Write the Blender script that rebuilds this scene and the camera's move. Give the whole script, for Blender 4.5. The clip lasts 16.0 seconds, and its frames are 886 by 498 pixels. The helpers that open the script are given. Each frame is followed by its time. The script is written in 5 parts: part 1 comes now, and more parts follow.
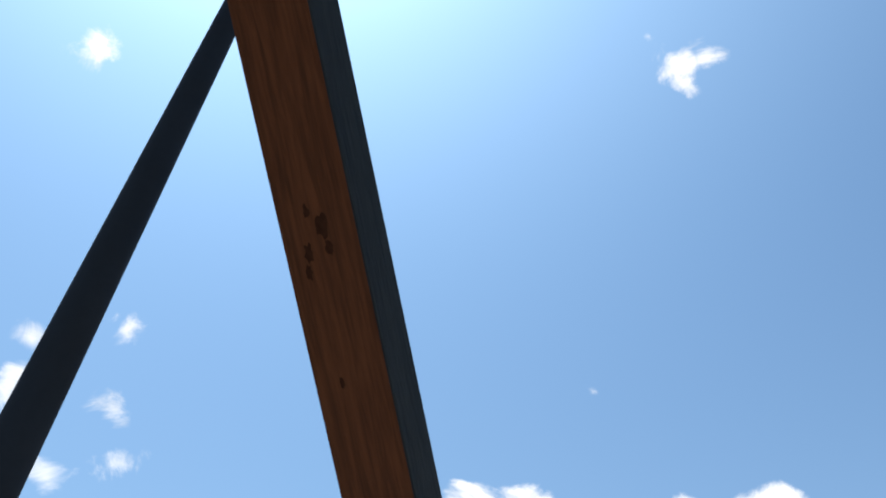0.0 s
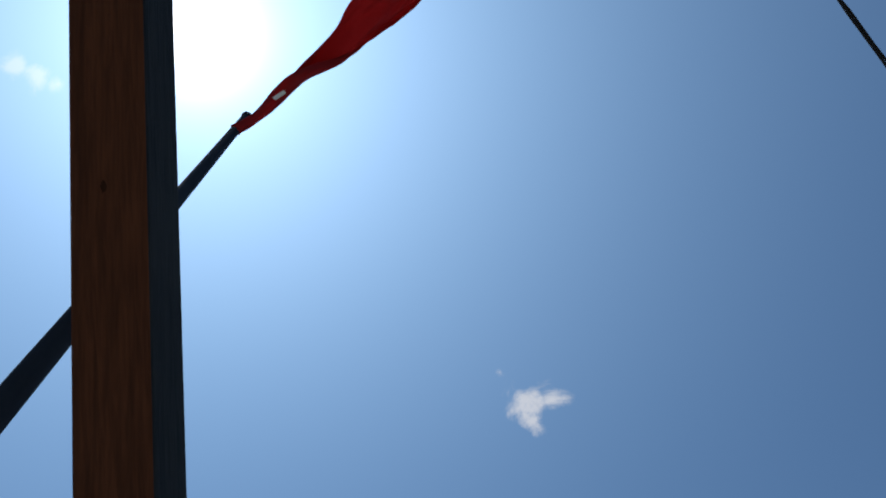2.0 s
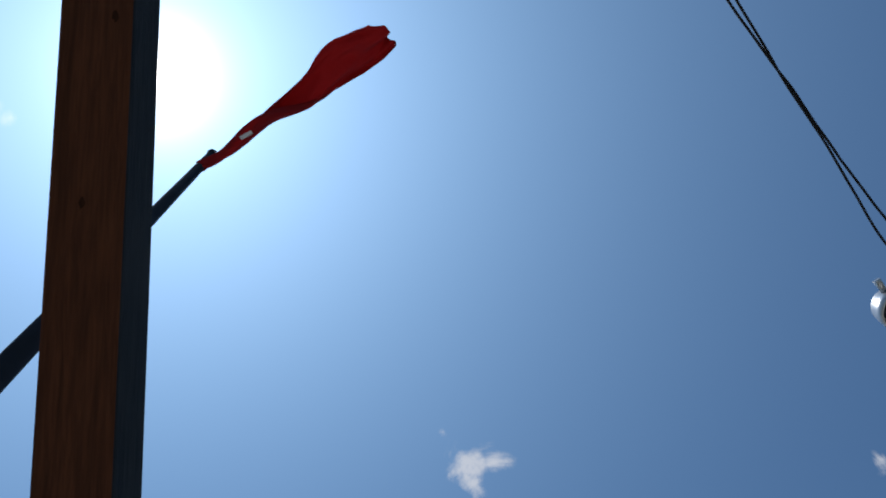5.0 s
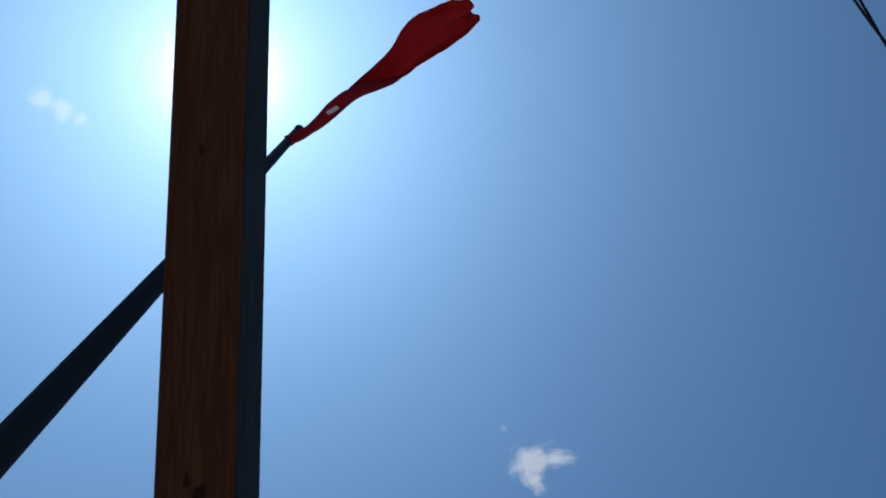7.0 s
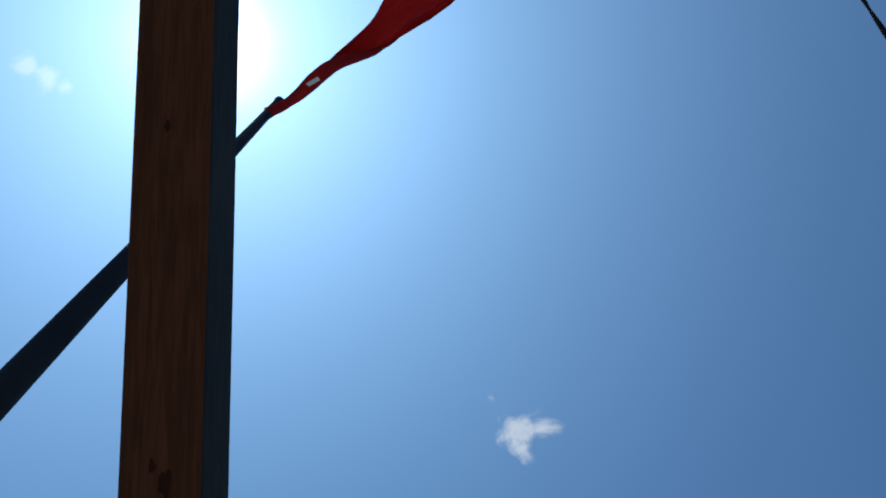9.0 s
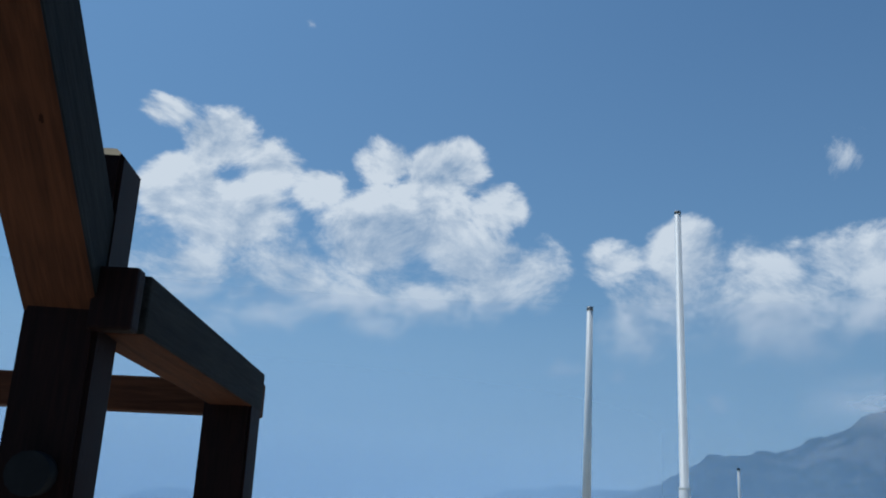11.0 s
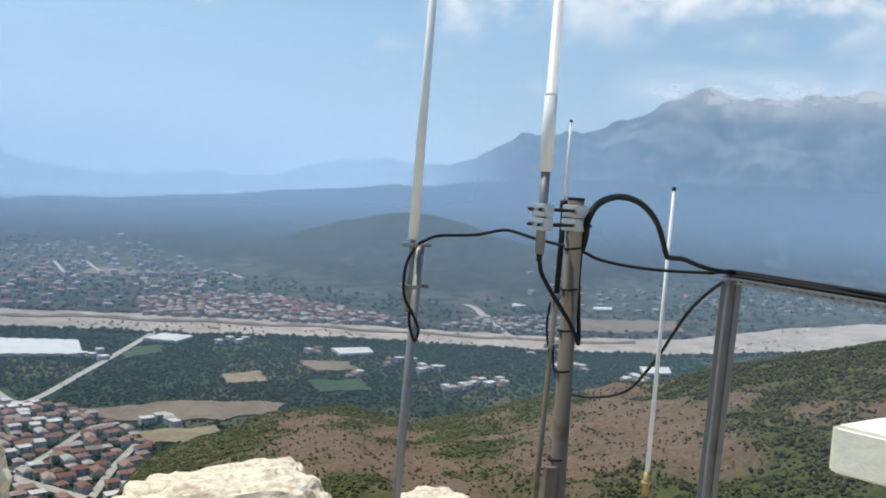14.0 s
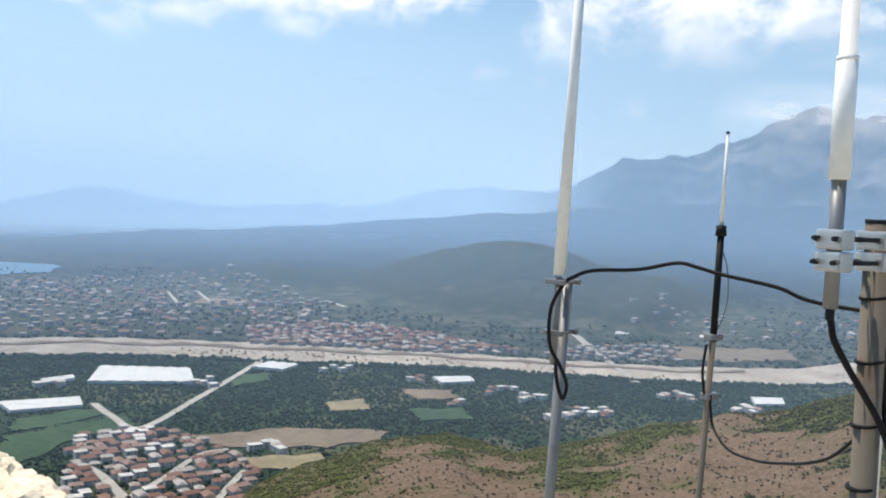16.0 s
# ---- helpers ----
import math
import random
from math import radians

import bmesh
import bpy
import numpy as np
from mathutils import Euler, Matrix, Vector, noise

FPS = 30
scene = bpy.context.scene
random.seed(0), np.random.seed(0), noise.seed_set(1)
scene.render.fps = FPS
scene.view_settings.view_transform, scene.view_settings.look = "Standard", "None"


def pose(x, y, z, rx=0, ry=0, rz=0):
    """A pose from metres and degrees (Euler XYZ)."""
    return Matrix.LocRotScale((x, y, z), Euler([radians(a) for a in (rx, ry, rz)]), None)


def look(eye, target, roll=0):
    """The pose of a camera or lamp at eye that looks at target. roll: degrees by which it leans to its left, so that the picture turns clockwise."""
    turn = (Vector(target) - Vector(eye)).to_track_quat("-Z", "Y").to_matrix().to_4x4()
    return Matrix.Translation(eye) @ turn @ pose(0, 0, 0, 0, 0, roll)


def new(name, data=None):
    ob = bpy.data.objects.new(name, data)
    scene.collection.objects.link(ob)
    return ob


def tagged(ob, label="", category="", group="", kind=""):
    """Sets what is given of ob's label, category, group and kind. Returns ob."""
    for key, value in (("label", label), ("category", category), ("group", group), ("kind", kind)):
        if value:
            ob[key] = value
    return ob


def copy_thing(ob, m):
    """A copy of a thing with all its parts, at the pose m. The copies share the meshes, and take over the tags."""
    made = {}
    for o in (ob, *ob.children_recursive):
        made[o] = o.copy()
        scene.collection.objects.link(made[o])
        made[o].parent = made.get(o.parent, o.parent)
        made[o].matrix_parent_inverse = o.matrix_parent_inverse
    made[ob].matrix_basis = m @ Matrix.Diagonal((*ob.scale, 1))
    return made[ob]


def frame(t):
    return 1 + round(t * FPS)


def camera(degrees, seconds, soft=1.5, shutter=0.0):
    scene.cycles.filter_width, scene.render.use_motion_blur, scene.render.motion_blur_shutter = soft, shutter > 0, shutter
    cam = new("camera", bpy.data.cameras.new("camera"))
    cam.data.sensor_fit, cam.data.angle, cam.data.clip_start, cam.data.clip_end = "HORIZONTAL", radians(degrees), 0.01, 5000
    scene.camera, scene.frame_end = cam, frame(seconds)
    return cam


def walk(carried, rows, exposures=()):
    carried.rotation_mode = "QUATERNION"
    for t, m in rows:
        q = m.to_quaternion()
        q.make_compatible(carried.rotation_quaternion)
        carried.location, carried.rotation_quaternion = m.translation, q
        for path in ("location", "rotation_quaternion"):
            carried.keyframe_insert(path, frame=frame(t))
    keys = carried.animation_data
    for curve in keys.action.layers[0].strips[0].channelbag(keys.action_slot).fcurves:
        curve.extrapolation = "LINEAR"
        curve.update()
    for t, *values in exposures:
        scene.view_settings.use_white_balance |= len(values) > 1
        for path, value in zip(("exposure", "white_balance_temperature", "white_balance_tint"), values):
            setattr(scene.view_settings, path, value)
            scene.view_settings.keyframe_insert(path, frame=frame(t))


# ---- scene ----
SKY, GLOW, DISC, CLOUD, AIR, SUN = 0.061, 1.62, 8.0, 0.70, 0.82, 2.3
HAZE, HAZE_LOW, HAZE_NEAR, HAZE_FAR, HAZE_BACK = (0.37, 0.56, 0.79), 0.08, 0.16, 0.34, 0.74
EXPOSURES = [(0.0, 0.66, 6900, 11), (1.0, 0.20, 6550, 12), (2.5, -0.34, 6250, 12), (4.5, -0.33, 6200, 12), (7.0, -0.48, 5700, 9), (8.2, -0.52, 5650, 8), (10.3, 0.10, 5800, 5), (10.6, 0.10, 5800, 5), (11.1, -0.30, 6050, 7), (11.6, -0.42, 6250, 9), (12.0, -0.32, 6500, 9), (12.5, 0.06, 6800, 10), (13.5, 0.50, 7150, 11), (14.5, 0.74, 7350, 12), (16.0, 0.88, 7500, 13)]
cam = camera(53.24, 16.0, 1.9)
walk(cam, [
    (0, pose(-0.037, -0.165, 1.654, 128.59, -2.84, 12.62)),
    (0.5, pose(-0.004, -0.200, 1.683, 134.41, -1.76, 10.40)),
    (1, pose(0.010, -0.212, 1.660, 140.65, -0.98, 8.45)),
    (1.5, pose(0.016, -0.228, 1.648, 145.38, -0.29, 4.80)),
    (2, pose(0.018, -0.235, 1.622, 149.31, -0.13, 1.40)),
    (2.5, pose(0.020, -0.255, 1.596, 153.21, 0.53, -1.49)),
    (3, pose(0.008, -0.235, 1.612, 154.30, 1.40, -3.51)),
    (3.5, pose(0.007, -0.255, 1.595, 153.35, 2.29, -3.28)),
    (4, pose(0.006, -0.244, 1.570, 153.51, 1.74, -3.11)),
    (4.5, pose(0.007, -0.245, 1.543, 153.25, 1.49, -2.98)),
    (7, pose(-0.096, -0.149, 1.526, 152.68, -2.17, -0.79)),
    (7.5, pose(-0.099, -0.142, 1.521, 157.21, -3.22, -0.75)),
    (8, pose(-0.088, -0.146, 1.531, 157.93, -2.25, 0.16)),
    (8.2, pose(-0.085, -0.151, 1.533, 157.95, -1.87, -0.34)),
    (10.3, pose(-0.019, -0.057, 1.623, 121.04, -1.98, -2.10)),
    (10.5, pose(0.000, 0.000, 1.600, 115.88, -1.89, -3.30)),
    (10.6, pose(0.013, 0.021, 1.584, 113.38, -2.27, -4.04)),
    (11, pose(0.025, 0.097, 1.540, 106.02, -2.57, -7.64)),
    (11.4, pose(0.007, 0.163, 1.504, 100.14, -2.75, -11.53)),
    (11.5, pose(0.007, 0.142, 1.497, 98.76, -2.85, -12.33)),
    (12, pose(-0.020, 0.152, 1.443, 92.87, -3.51, -16.31)),
    (12.5, pose(-0.019, 0.215, 1.395, 88.68, -3.89, -19.51)),
    (13, pose(0.051, 0.423, 1.366, 87.22, -2.42, -21.48)),
    (13.5, pose(0.101, 0.587, 1.343, 86.86, -3.53, -20.46)),
    (14, pose(0.140, 0.826, 1.310, 85.72, -3.84, -18.99)),
    (14.5, pose(0.163, 1.124, 1.304, 84.95, -2.15, -18.33)),
    (15, pose(0.192, 1.379, 1.287, 86.57, -1.17, -17.54)),
    (15.5, pose(0.236, 1.646, 1.289, 86.83, -1.11, -16.92)),
    (16, pose(0.197, 1.901, 1.273, 87.17, -2.79, -12.57)),
], EXPOSURES)

# ---------------- world, sun ----------------
SUN_AZ, SUN_EL = 134.5, 67.4


def heading(az, el):
    a, e = radians(az), radians(el)
    return Vector((math.cos(a) * math.cos(e), math.sin(a) * math.cos(e), math.sin(e)))


class Graph:
    """A short way to write node trees."""

    def __init__(self, tree):
        self.tree, self.nodes, self.links = tree, tree.nodes, tree.links

    def put(self, socket, value):
        if isinstance(value, bpy.types.NodeSocket):
            self.links.new(value, socket)
        elif value is not None:
            if isinstance(value, (tuple, list, Vector)) and socket.type == "RGBA" and len(value) == 3:
                value = (*value, 1)
            socket.default_value = value

    def math(self, op, a, b=None, c=None, clamp=False):
        n = self.nodes.new("ShaderNodeMath")
        n.operation, n.use_clamp = op, clamp
        for s, v in zip(n.inputs, (a, b, c)):
            self.put(s, v)
        return n.outputs[0]

    def vec(self, op, a, b=None):
        n = self.nodes.new("ShaderNodeVectorMath")
        n.operation = op
        self.put(n.inputs[0], a)
        if b is not None:
            self.put(n.inputs[3 if op == "SCALE" else 1], b)
        return n.outputs["Value" if op in ("DISTANCE", "DOT_PRODUCT", "LENGTH") else "Vector"]

    def span(self, v, a, b, c=0.0, d=1.0, smooth=True):
        n = self.nodes.new("ShaderNodeMapRange")
        n.interpolation_type = "SMOOTHSTEP" if smooth else "LINEAR"
        for s, w in zip(n.inputs, (v, a, b, c, d)):
            self.put(s, w)
        return n.outputs[0]

    def noise(self, vector, scale, detail=4.0, rough=0.55, distort=0.0):
        n = self.nodes.new("ShaderNodeTexNoise")
        self.put(n.inputs["Vector"], vector)
        for key, w in (("Scale", scale), ("Detail", detail), ("Roughness", rough), ("Distortion", distort)):
            n.inputs[key].default_value = w
        return n.outputs["Fac"]

    def voronoi(self, vector, scale, out="Distance"):
        n = self.nodes.new("ShaderNodeTexVoronoi")
        self.put(n.inputs["Vector"], vector)
        n.inputs["Scale"].default_value = scale
        return n.outputs[out]

    def mix(self, fac, a, b, kind="MIX"):
        n = self.nodes.new("ShaderNodeMix")
        n.data_type, n.blend_type = "RGBA", kind
        self.put(n.inputs[0], fac)
        self.put(n.inputs[6], a)
        self.put(n.inputs[7], b)
        return n.outputs[2]

    def ramp(self, fac, stops):
        n = self.nodes.new("ShaderNodeValToRGB")
        self.put(n.inputs[0], fac)
        e = n.color_ramp.elements
        while len(e) < len(stops):
            e.new(0.5)
        for k, (p, c) in zip(e, stops):
            k.position, k.color = p, (*c, 1)
        return n.outputs[0]


world = bpy.data.worlds.new("sky")
scene.world = world
world.use_nodes = True
world.node_tree.nodes.clear()
g = Graph(world.node_tree)
way = g.vec("NORMALIZE", g.nodes.new("ShaderNodeTexCoord").outputs["Generated"])
sep = g.nodes.new("ShaderNodeSeparateXYZ")
g.put(sep.inputs[0], way)
el = g.math("MULTIPLY", g.math("ARCSINE", sep.outputs[2]), 57.2958)
az = g.math("MULTIPLY", g.math("ARCTAN2", sep.outputs[1], sep.outputs[0]), 57.2958)
sky = g.nodes.new("ShaderNodeTexSky")
sky.sky_type, sky.sun_disc = "NISHITA", False
sky.sun_elevation, sky.sun_rotation = radians(SUN_EL), radians(90 - SUN_AZ) % (2 * math.pi)
sky.altitude, sky.air_density, sky.dust_density, sky.ozone_density = 230, 1.2, 0.35, 3.0
tone = g.vec("SCALE", g.vec("MULTIPLY", sky.outputs[0], (0.71, 1.0, 1.18)), SKY)
# bright haze round the sun
near_sun = g.math("MULTIPLY", g.math("ARCCOSINE", g.math("MINIMUM", g.vec("DOT_PRODUCT", way, heading(SUN_AZ, SUN_EL)), 0.999999)), 57.2958)
glow = g.math("MULTIPLY", g.math("EXPONENT", g.math("MULTIPLY", near_sun, -0.064)), GLOW)
burn = g.math("ADD", g.math("MULTIPLY", g.math("EXPONENT", g.math("MULTIPLY", near_sun, -0.85)), DISC), g.math("MULTIPLY", g.math("EXPONENT", g.math("MULTIPLY", near_sun, -0.16)), 0.36))
tone = g.mix(1.0, tone, g.vec("SCALE", (1.0, 0.86, 0.70), burn), "ADD")
tone = g.mix(1.0, tone, g.vec("SCALE", (0.49, 0.80, 1.11), glow), "ADD")
# cumulus bank over the mountains: heaped lobes (heading, height, half width, half height, weight)
LOBES = ((97.0, 11.6, 6.0, 2.2, 0.75), (104.5, 13.5, 4.0, 2.6, 0.6), (102.0, 22.8, 1.8, 0.9, 0.4), (98.4, 21.5, 2.8, 2.0, 0.9), (94.8, 20.6, 2.8, 1.8, 0.85), (91.8, 19.5, 2.0, 1.6, 0.8), (100.6, 18.6, 3.0, 2.2, 0.9), (96.8, 16.8, 4.2, 2.6, 1.0), (99.4, 13.6, 4.0, 2.4, 0.8),
         (92.9, 13.8, 5.0, 3.0, 0.9), (87.4, 21.4, 2.5, 1.9, 1.0), (83.6, 20.7, 3.2, 2.3, 1.0), (85.0, 18.2, 4.2, 3.2, 1.1), (79.4, 18.5, 2.2, 1.8, 0.85), (88.6, 16.0, 4.0, 3.0, 1.0), (86.0, 12.6, 6.0, 2.4, 0.8),
         (80.2, 14.6, 4.0, 3.4, 0.95), (76.6, 14.6, 3.0, 2.6, 0.9), (71.9, 15.4, 2.4, 1.9, 1.0), (66.8, 15.6, 3.2, 2.3, 1.1), (62.6, 15.0, 3.6, 2.4, 1.1), (57.2, 15.0, 3.6, 2.6, 1.15), (51.4, 14.6, 3.4, 2.6, 1.15),
         (46.5, 14.0, 4.0, 3.0, 1.15), (40.0, 15.0, 6.0, 3.6, 1.1), (69.4, 11.9, 4.0, 2.8, 0.9), (62.5, 11.6, 6.0, 3.4, 1.0), (54.0, 11.2, 7.0, 3.4, 0.8), (44.0, 10.8, 8.0, 3.6, 0.8), (49.9, 18.6, 2.2, 1.5, 0.8), (45.0, 19.0, 4.0, 2.6, 0.9))
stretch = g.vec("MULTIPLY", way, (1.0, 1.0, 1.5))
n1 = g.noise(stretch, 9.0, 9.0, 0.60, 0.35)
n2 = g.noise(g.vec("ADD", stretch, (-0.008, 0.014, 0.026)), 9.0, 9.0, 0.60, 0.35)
wisp = g.noise(stretch, 34.0, 5.0, 0.6)
heap = None
for caz, cel, wa, we, weight in LOBES:
    da, de = g.math("DIVIDE", g.math("SUBTRACT", az, caz), wa), g.math("DIVIDE", g.math("SUBTRACT", el, cel), we)
    lobe = g.math("MULTIPLY", g.math("SUBTRACT", 1.0, g.math("ADD", g.math("MULTIPLY", da, da), g.math("MULTIPLY", de, de))), weight)
    heap = lobe if heap is None else g.math("SMOOTH_MAX", heap, lobe, 0.35)
heap = g.math("MAXIMUM", heap, -1.5)
dense = g.math("ADD", g.math("MULTIPLY", g.math("SUBTRACT", n1, 0.45), 3.9), g.math("ADD", g.math("MULTIPLY", heap, 0.95), g.math("MULTIPLY", g.math("SUBTRACT", wisp, 0.5), 0.7)))
bank = g.math("MULTIPLY", g.span(dense, 0.05, g.span(el, 9.0, 20.0, 1.35, 0.70)), g.span(el, 7.0, 12.5, 0.30, 1.0))
# small loose clouds
n3 = g.noise(way, 16.0, 7.0, 0.62, 0.6)
loose = None
for caz, cel, size, weight in ((85.1, 50.7, 0.018, 0.35), (84.6, 50.1, 0.021, 0.55), (83.7, 49.5, 0.026, 0.75), (82.6, 49.0, 0.028, 0.85), (81.0, 49.2, 0.025, 0.75), (79.6, 49.2, 0.018, 0.50), (49.6, 42.5, 0.020, 0.7), (136.7, 45.2, 0.030, 0.95),
                               (146.8, 58.7, 0.018, 0.8), (144.8, 59.1, 0.022, 1.1), (142.7, 59.6, 0.018, 1.1), (126.5, 25.3, 0.026, 0.95), (127.1, 30.1, 0.018, 0.6), (132.8, 28.2, 0.022, 0.9), (133.0, 25.2, 0.030, 1.0),
                               (125.2, 22.4, 0.026, 0.95), (129.1, 20.7, 0.024, 0.8), (57.1, 21.3, 0.026, 0.75), (93.3, 29.4, 0.010, 0.5), (75.2, 8.7, 0.022, 0.8), (73.9, 8.6, 0.016, 0.7), (71.5, 8.1, 0.015, 0.95), (65.5, 6.4, 0.018, 1.1), (66.6, 6.2, 0.012, 0.9)):
    blob = g.math("MULTIPLY", g.math("SUBTRACT", 1.0, g.math("DIVIDE", g.vec("DISTANCE", way, heading(caz, cel)), size)), weight)
    loose = blob if loose is None else g.math("MAXIMUM", loose, blob)
loose = g.span(g.math("ADD", g.math("MULTIPLY", g.math("MAXIMUM", loose, -1.0), 0.30), g.math("SUBTRACT", n3, 0.56)), 0.0, 0.22, 0.0, g.span(el, 10.0, 25.0, 0.45, 0.8))
cover = g.math("MAXIMUM", bank, loose)
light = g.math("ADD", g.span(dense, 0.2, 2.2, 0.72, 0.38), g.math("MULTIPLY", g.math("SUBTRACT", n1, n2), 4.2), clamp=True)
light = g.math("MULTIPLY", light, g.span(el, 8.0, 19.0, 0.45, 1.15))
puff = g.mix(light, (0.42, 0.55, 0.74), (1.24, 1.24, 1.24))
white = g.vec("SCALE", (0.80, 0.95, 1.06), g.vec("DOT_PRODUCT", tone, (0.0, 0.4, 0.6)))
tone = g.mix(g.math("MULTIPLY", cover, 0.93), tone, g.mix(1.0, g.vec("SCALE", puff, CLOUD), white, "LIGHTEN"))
# pale haze light painted towards the horizon, dimmer on the cloud-shaded mountain side
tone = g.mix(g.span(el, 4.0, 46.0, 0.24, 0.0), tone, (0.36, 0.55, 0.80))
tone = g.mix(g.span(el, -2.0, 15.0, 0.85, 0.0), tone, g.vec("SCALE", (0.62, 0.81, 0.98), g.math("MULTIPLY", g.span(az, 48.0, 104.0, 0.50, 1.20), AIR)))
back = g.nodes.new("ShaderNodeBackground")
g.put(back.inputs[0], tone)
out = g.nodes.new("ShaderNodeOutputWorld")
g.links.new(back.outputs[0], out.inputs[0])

sun = new("sun", bpy.data.lights.new("sun", "SUN"))
sun.data.energy, sun.data.angle, sun.data.color = SUN, radians(0.53), (1.0, 0.955, 0.88)
sun.matrix_world = look(heading(SUN_AZ, SUN_EL) * 60, (0, 0, 0))


# ---------------- materials ----------------
def material(name, rough=0.8, metal=0.0, spec=0.3):
    m = bpy.data.materials.new(name)
    m.use_nodes = True
    k = Graph(m.node_tree)
    b = k.nodes["Principled BSDF"]
    b.inputs["Roughness"].default_value, b.inputs["Metallic"].default_value = rough, metal
    b.inputs["Specular IOR Level"].default_value = spec
    return m, k, b


def bump(k, b, height, strength, distance):
    n = k.nodes.new("ShaderNodeBump")
    n.inputs["Strength"].default_value, n.inputs["Distance"].default_value = strength, distance
    k.put(n.inputs["Height"], height)
    k.links.new(n.outputs[0], b.inputs["Normal"])


def place(k):
    return k.nodes.new("ShaderNodeTexCoord").outputs["Object"]


def spot(k):
    return k.nodes.new("ShaderNodeNewGeometry").outputs["Position"]


def wood(name, dark, pale, rough=0.75, axis=(1.0, 14.0, 14.0)):
    m, k, b = material(name, rough, 0.0, 0.12)
    p = k.vec("MULTIPLY", place(k), axis)
    fine, wide = k.noise(p, 9.0, 6.0, 0.65, 0.4), k.noise(place(k), 3.0, 3.0)
    ring = k.noise(p, 2.2, 3.0, 0.5, 1.5)
    c = k.mix(k.span(fine, 0.3, 0.7), dark, pale)
    c = k.mix(k.span(ring, 0.45, 0.7, 0.0, 0.55), c, tuple(v * 0.55 for v in dark))
    c = k.mix(k.span(wide, 0.55, 0.75, 0.0, 0.4), c, tuple(v * 1.25 for v in pale))
    k.put(b.inputs["Base Color"], c)
    bump(k, b, fine, 0.5, 0.004)
    return m


def metal(name, color, rough, metallic=1.0, dirt=(0.12, 0.08, 0.05), amount=0.4, spec=0.3):
    m, k, b = material(name, rough, metallic, spec)
    a, c = k.noise(place(k), 6.0, 5.0, 0.6), k.noise(place(k), 60.0, 3.0)
    k.put(b.inputs["Base Color"], k.mix(k.span(a, 0.52, 0.75, 0.0, amount), k.mix(c, tuple(v * 0.85 for v in color), color), dirt))
    k.put(b.inputs["Roughness"], k.span(a, 0.3, 0.8, rough - 0.08, rough + 0.2))
    bump(k, b, c, 0.12, 0.001)
    return m


def plain(name, color, rough=0.6, vary=0.15, scale=12.0, spec=0.3, rel=0.1):
    m, k, b = material(name, rough, 0.0, spec)
    a, c = k.noise(place(k), scale, 5.0, 0.6), k.noise(place(k), scale * 9, 3.0)
    f = k.math("ADD", k.math("MULTIPLY", a, 0.7), k.math("MULTIPLY", c, 0.3))
    k.put(b.inputs["Base Color"], k.mix(k.span(f, 0.3, 0.7), tuple(v * (1 - vary) for v in color), tuple(min(1, v * (1 + vary)) for v in color)))
    bump(k, b, c, rel, 0.003)
    return m


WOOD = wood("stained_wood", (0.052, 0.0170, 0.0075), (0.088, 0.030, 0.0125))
WOOD_GREY = wood("dark_grey_wood", (0.012, 0.012, 0.011), (0.028, 0.026, 0.023))
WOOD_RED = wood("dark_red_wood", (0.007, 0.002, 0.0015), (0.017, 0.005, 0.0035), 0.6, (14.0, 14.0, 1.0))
KNOT = plain("knot_wood", (0.030, 0.012, 0.007), 0.9, 0.3, 12.0, 0.05)
CUT_WOOD = plain("cut_end_wood", (0.30, 0.22, 0.12), 0.8)
STEEL = metal("galvanised_steel", (0.27, 0.27, 0.27), 0.5, 0.55, (0.20, 0.17, 0.14), 0.45)
PIPE = metal("weathered_pipe", (0.175, 0.150, 0.122), 0.8, 0.0, (0.10, 0.062, 0.038), 0.85, 0.15)
DARK_STEEL = metal("dark_painted_steel", (0.026, 0.030, 0.038), 0.85, 0.0, (0.030, 0.029, 0.032), 0.4, 0.08)
ALU = metal("cast_aluminium", (0.60, 0.60, 0.60), 0.38, 0.7, (0.35, 0.34, 0.32), 0.3)
BRASS = metal("brass", (0.55, 0.40, 0.16), 0.45, 0.7, (0.25, 0.17, 0.08), 0.5)
WHITE = plain("white_fibreglass", (0.88, 0.88, 0.86), 0.45, 0.06, 4.0, 0.4, 0.03)
RUBBER = plain("black_cable", (0.007, 0.007, 0.008), 0.6, 0.3, 30.0, 0.2)
GREY_WIRE = plain("grey_wire", (0.16, 0.20, 0.22), 0.5)
CEMENT = plain("cream_painted_concrete", (0.84, 0.81, 0.72), 0.9, 0.10, 7.0, 0.2, 0.5)
# cream slab edge, its colour lightened to hold bounce light from the ground
BOUNCE_EDGE = plain("cream_edge_with_bounce", (0.90, 0.84, 0.68), 0.9, 0.10, 6.0, 0.2, 0.6)
# concrete tone chosen for the light it bounces up onto the slab edge
FLOOR = plain("rough_bounce_concrete", (0.60, 0.56, 0.48), 0.9, 0.2, 3.0, 0.2, 0.5)


def cloth_material():
    m, k, b = material("red_cloth", 0.85)
    a = k.noise(place(k), 90.0, 2.0)
    k.put(b.inputs["Base Color"], k.mix(a, (0.30, 0.010, 0.014), (0.42, 0.018, 0.022)))
    t = k.nodes.new("ShaderNodeBsdfTranslucent")
    k.put(t.inputs[0], (0.50, 0.015, 0.02))
    x = k.nodes.new("ShaderNodeMixShader")
    x.inputs[0].default_value = 0.42
    k.links.new(b.outputs[0], x.inputs[1])
    k.links.new(t.outputs[0], x.inputs[2])
    k.links.new(x.outputs[0], k.nodes["Material Output"].inputs[0])
    return m


CLOTH = cloth_material()
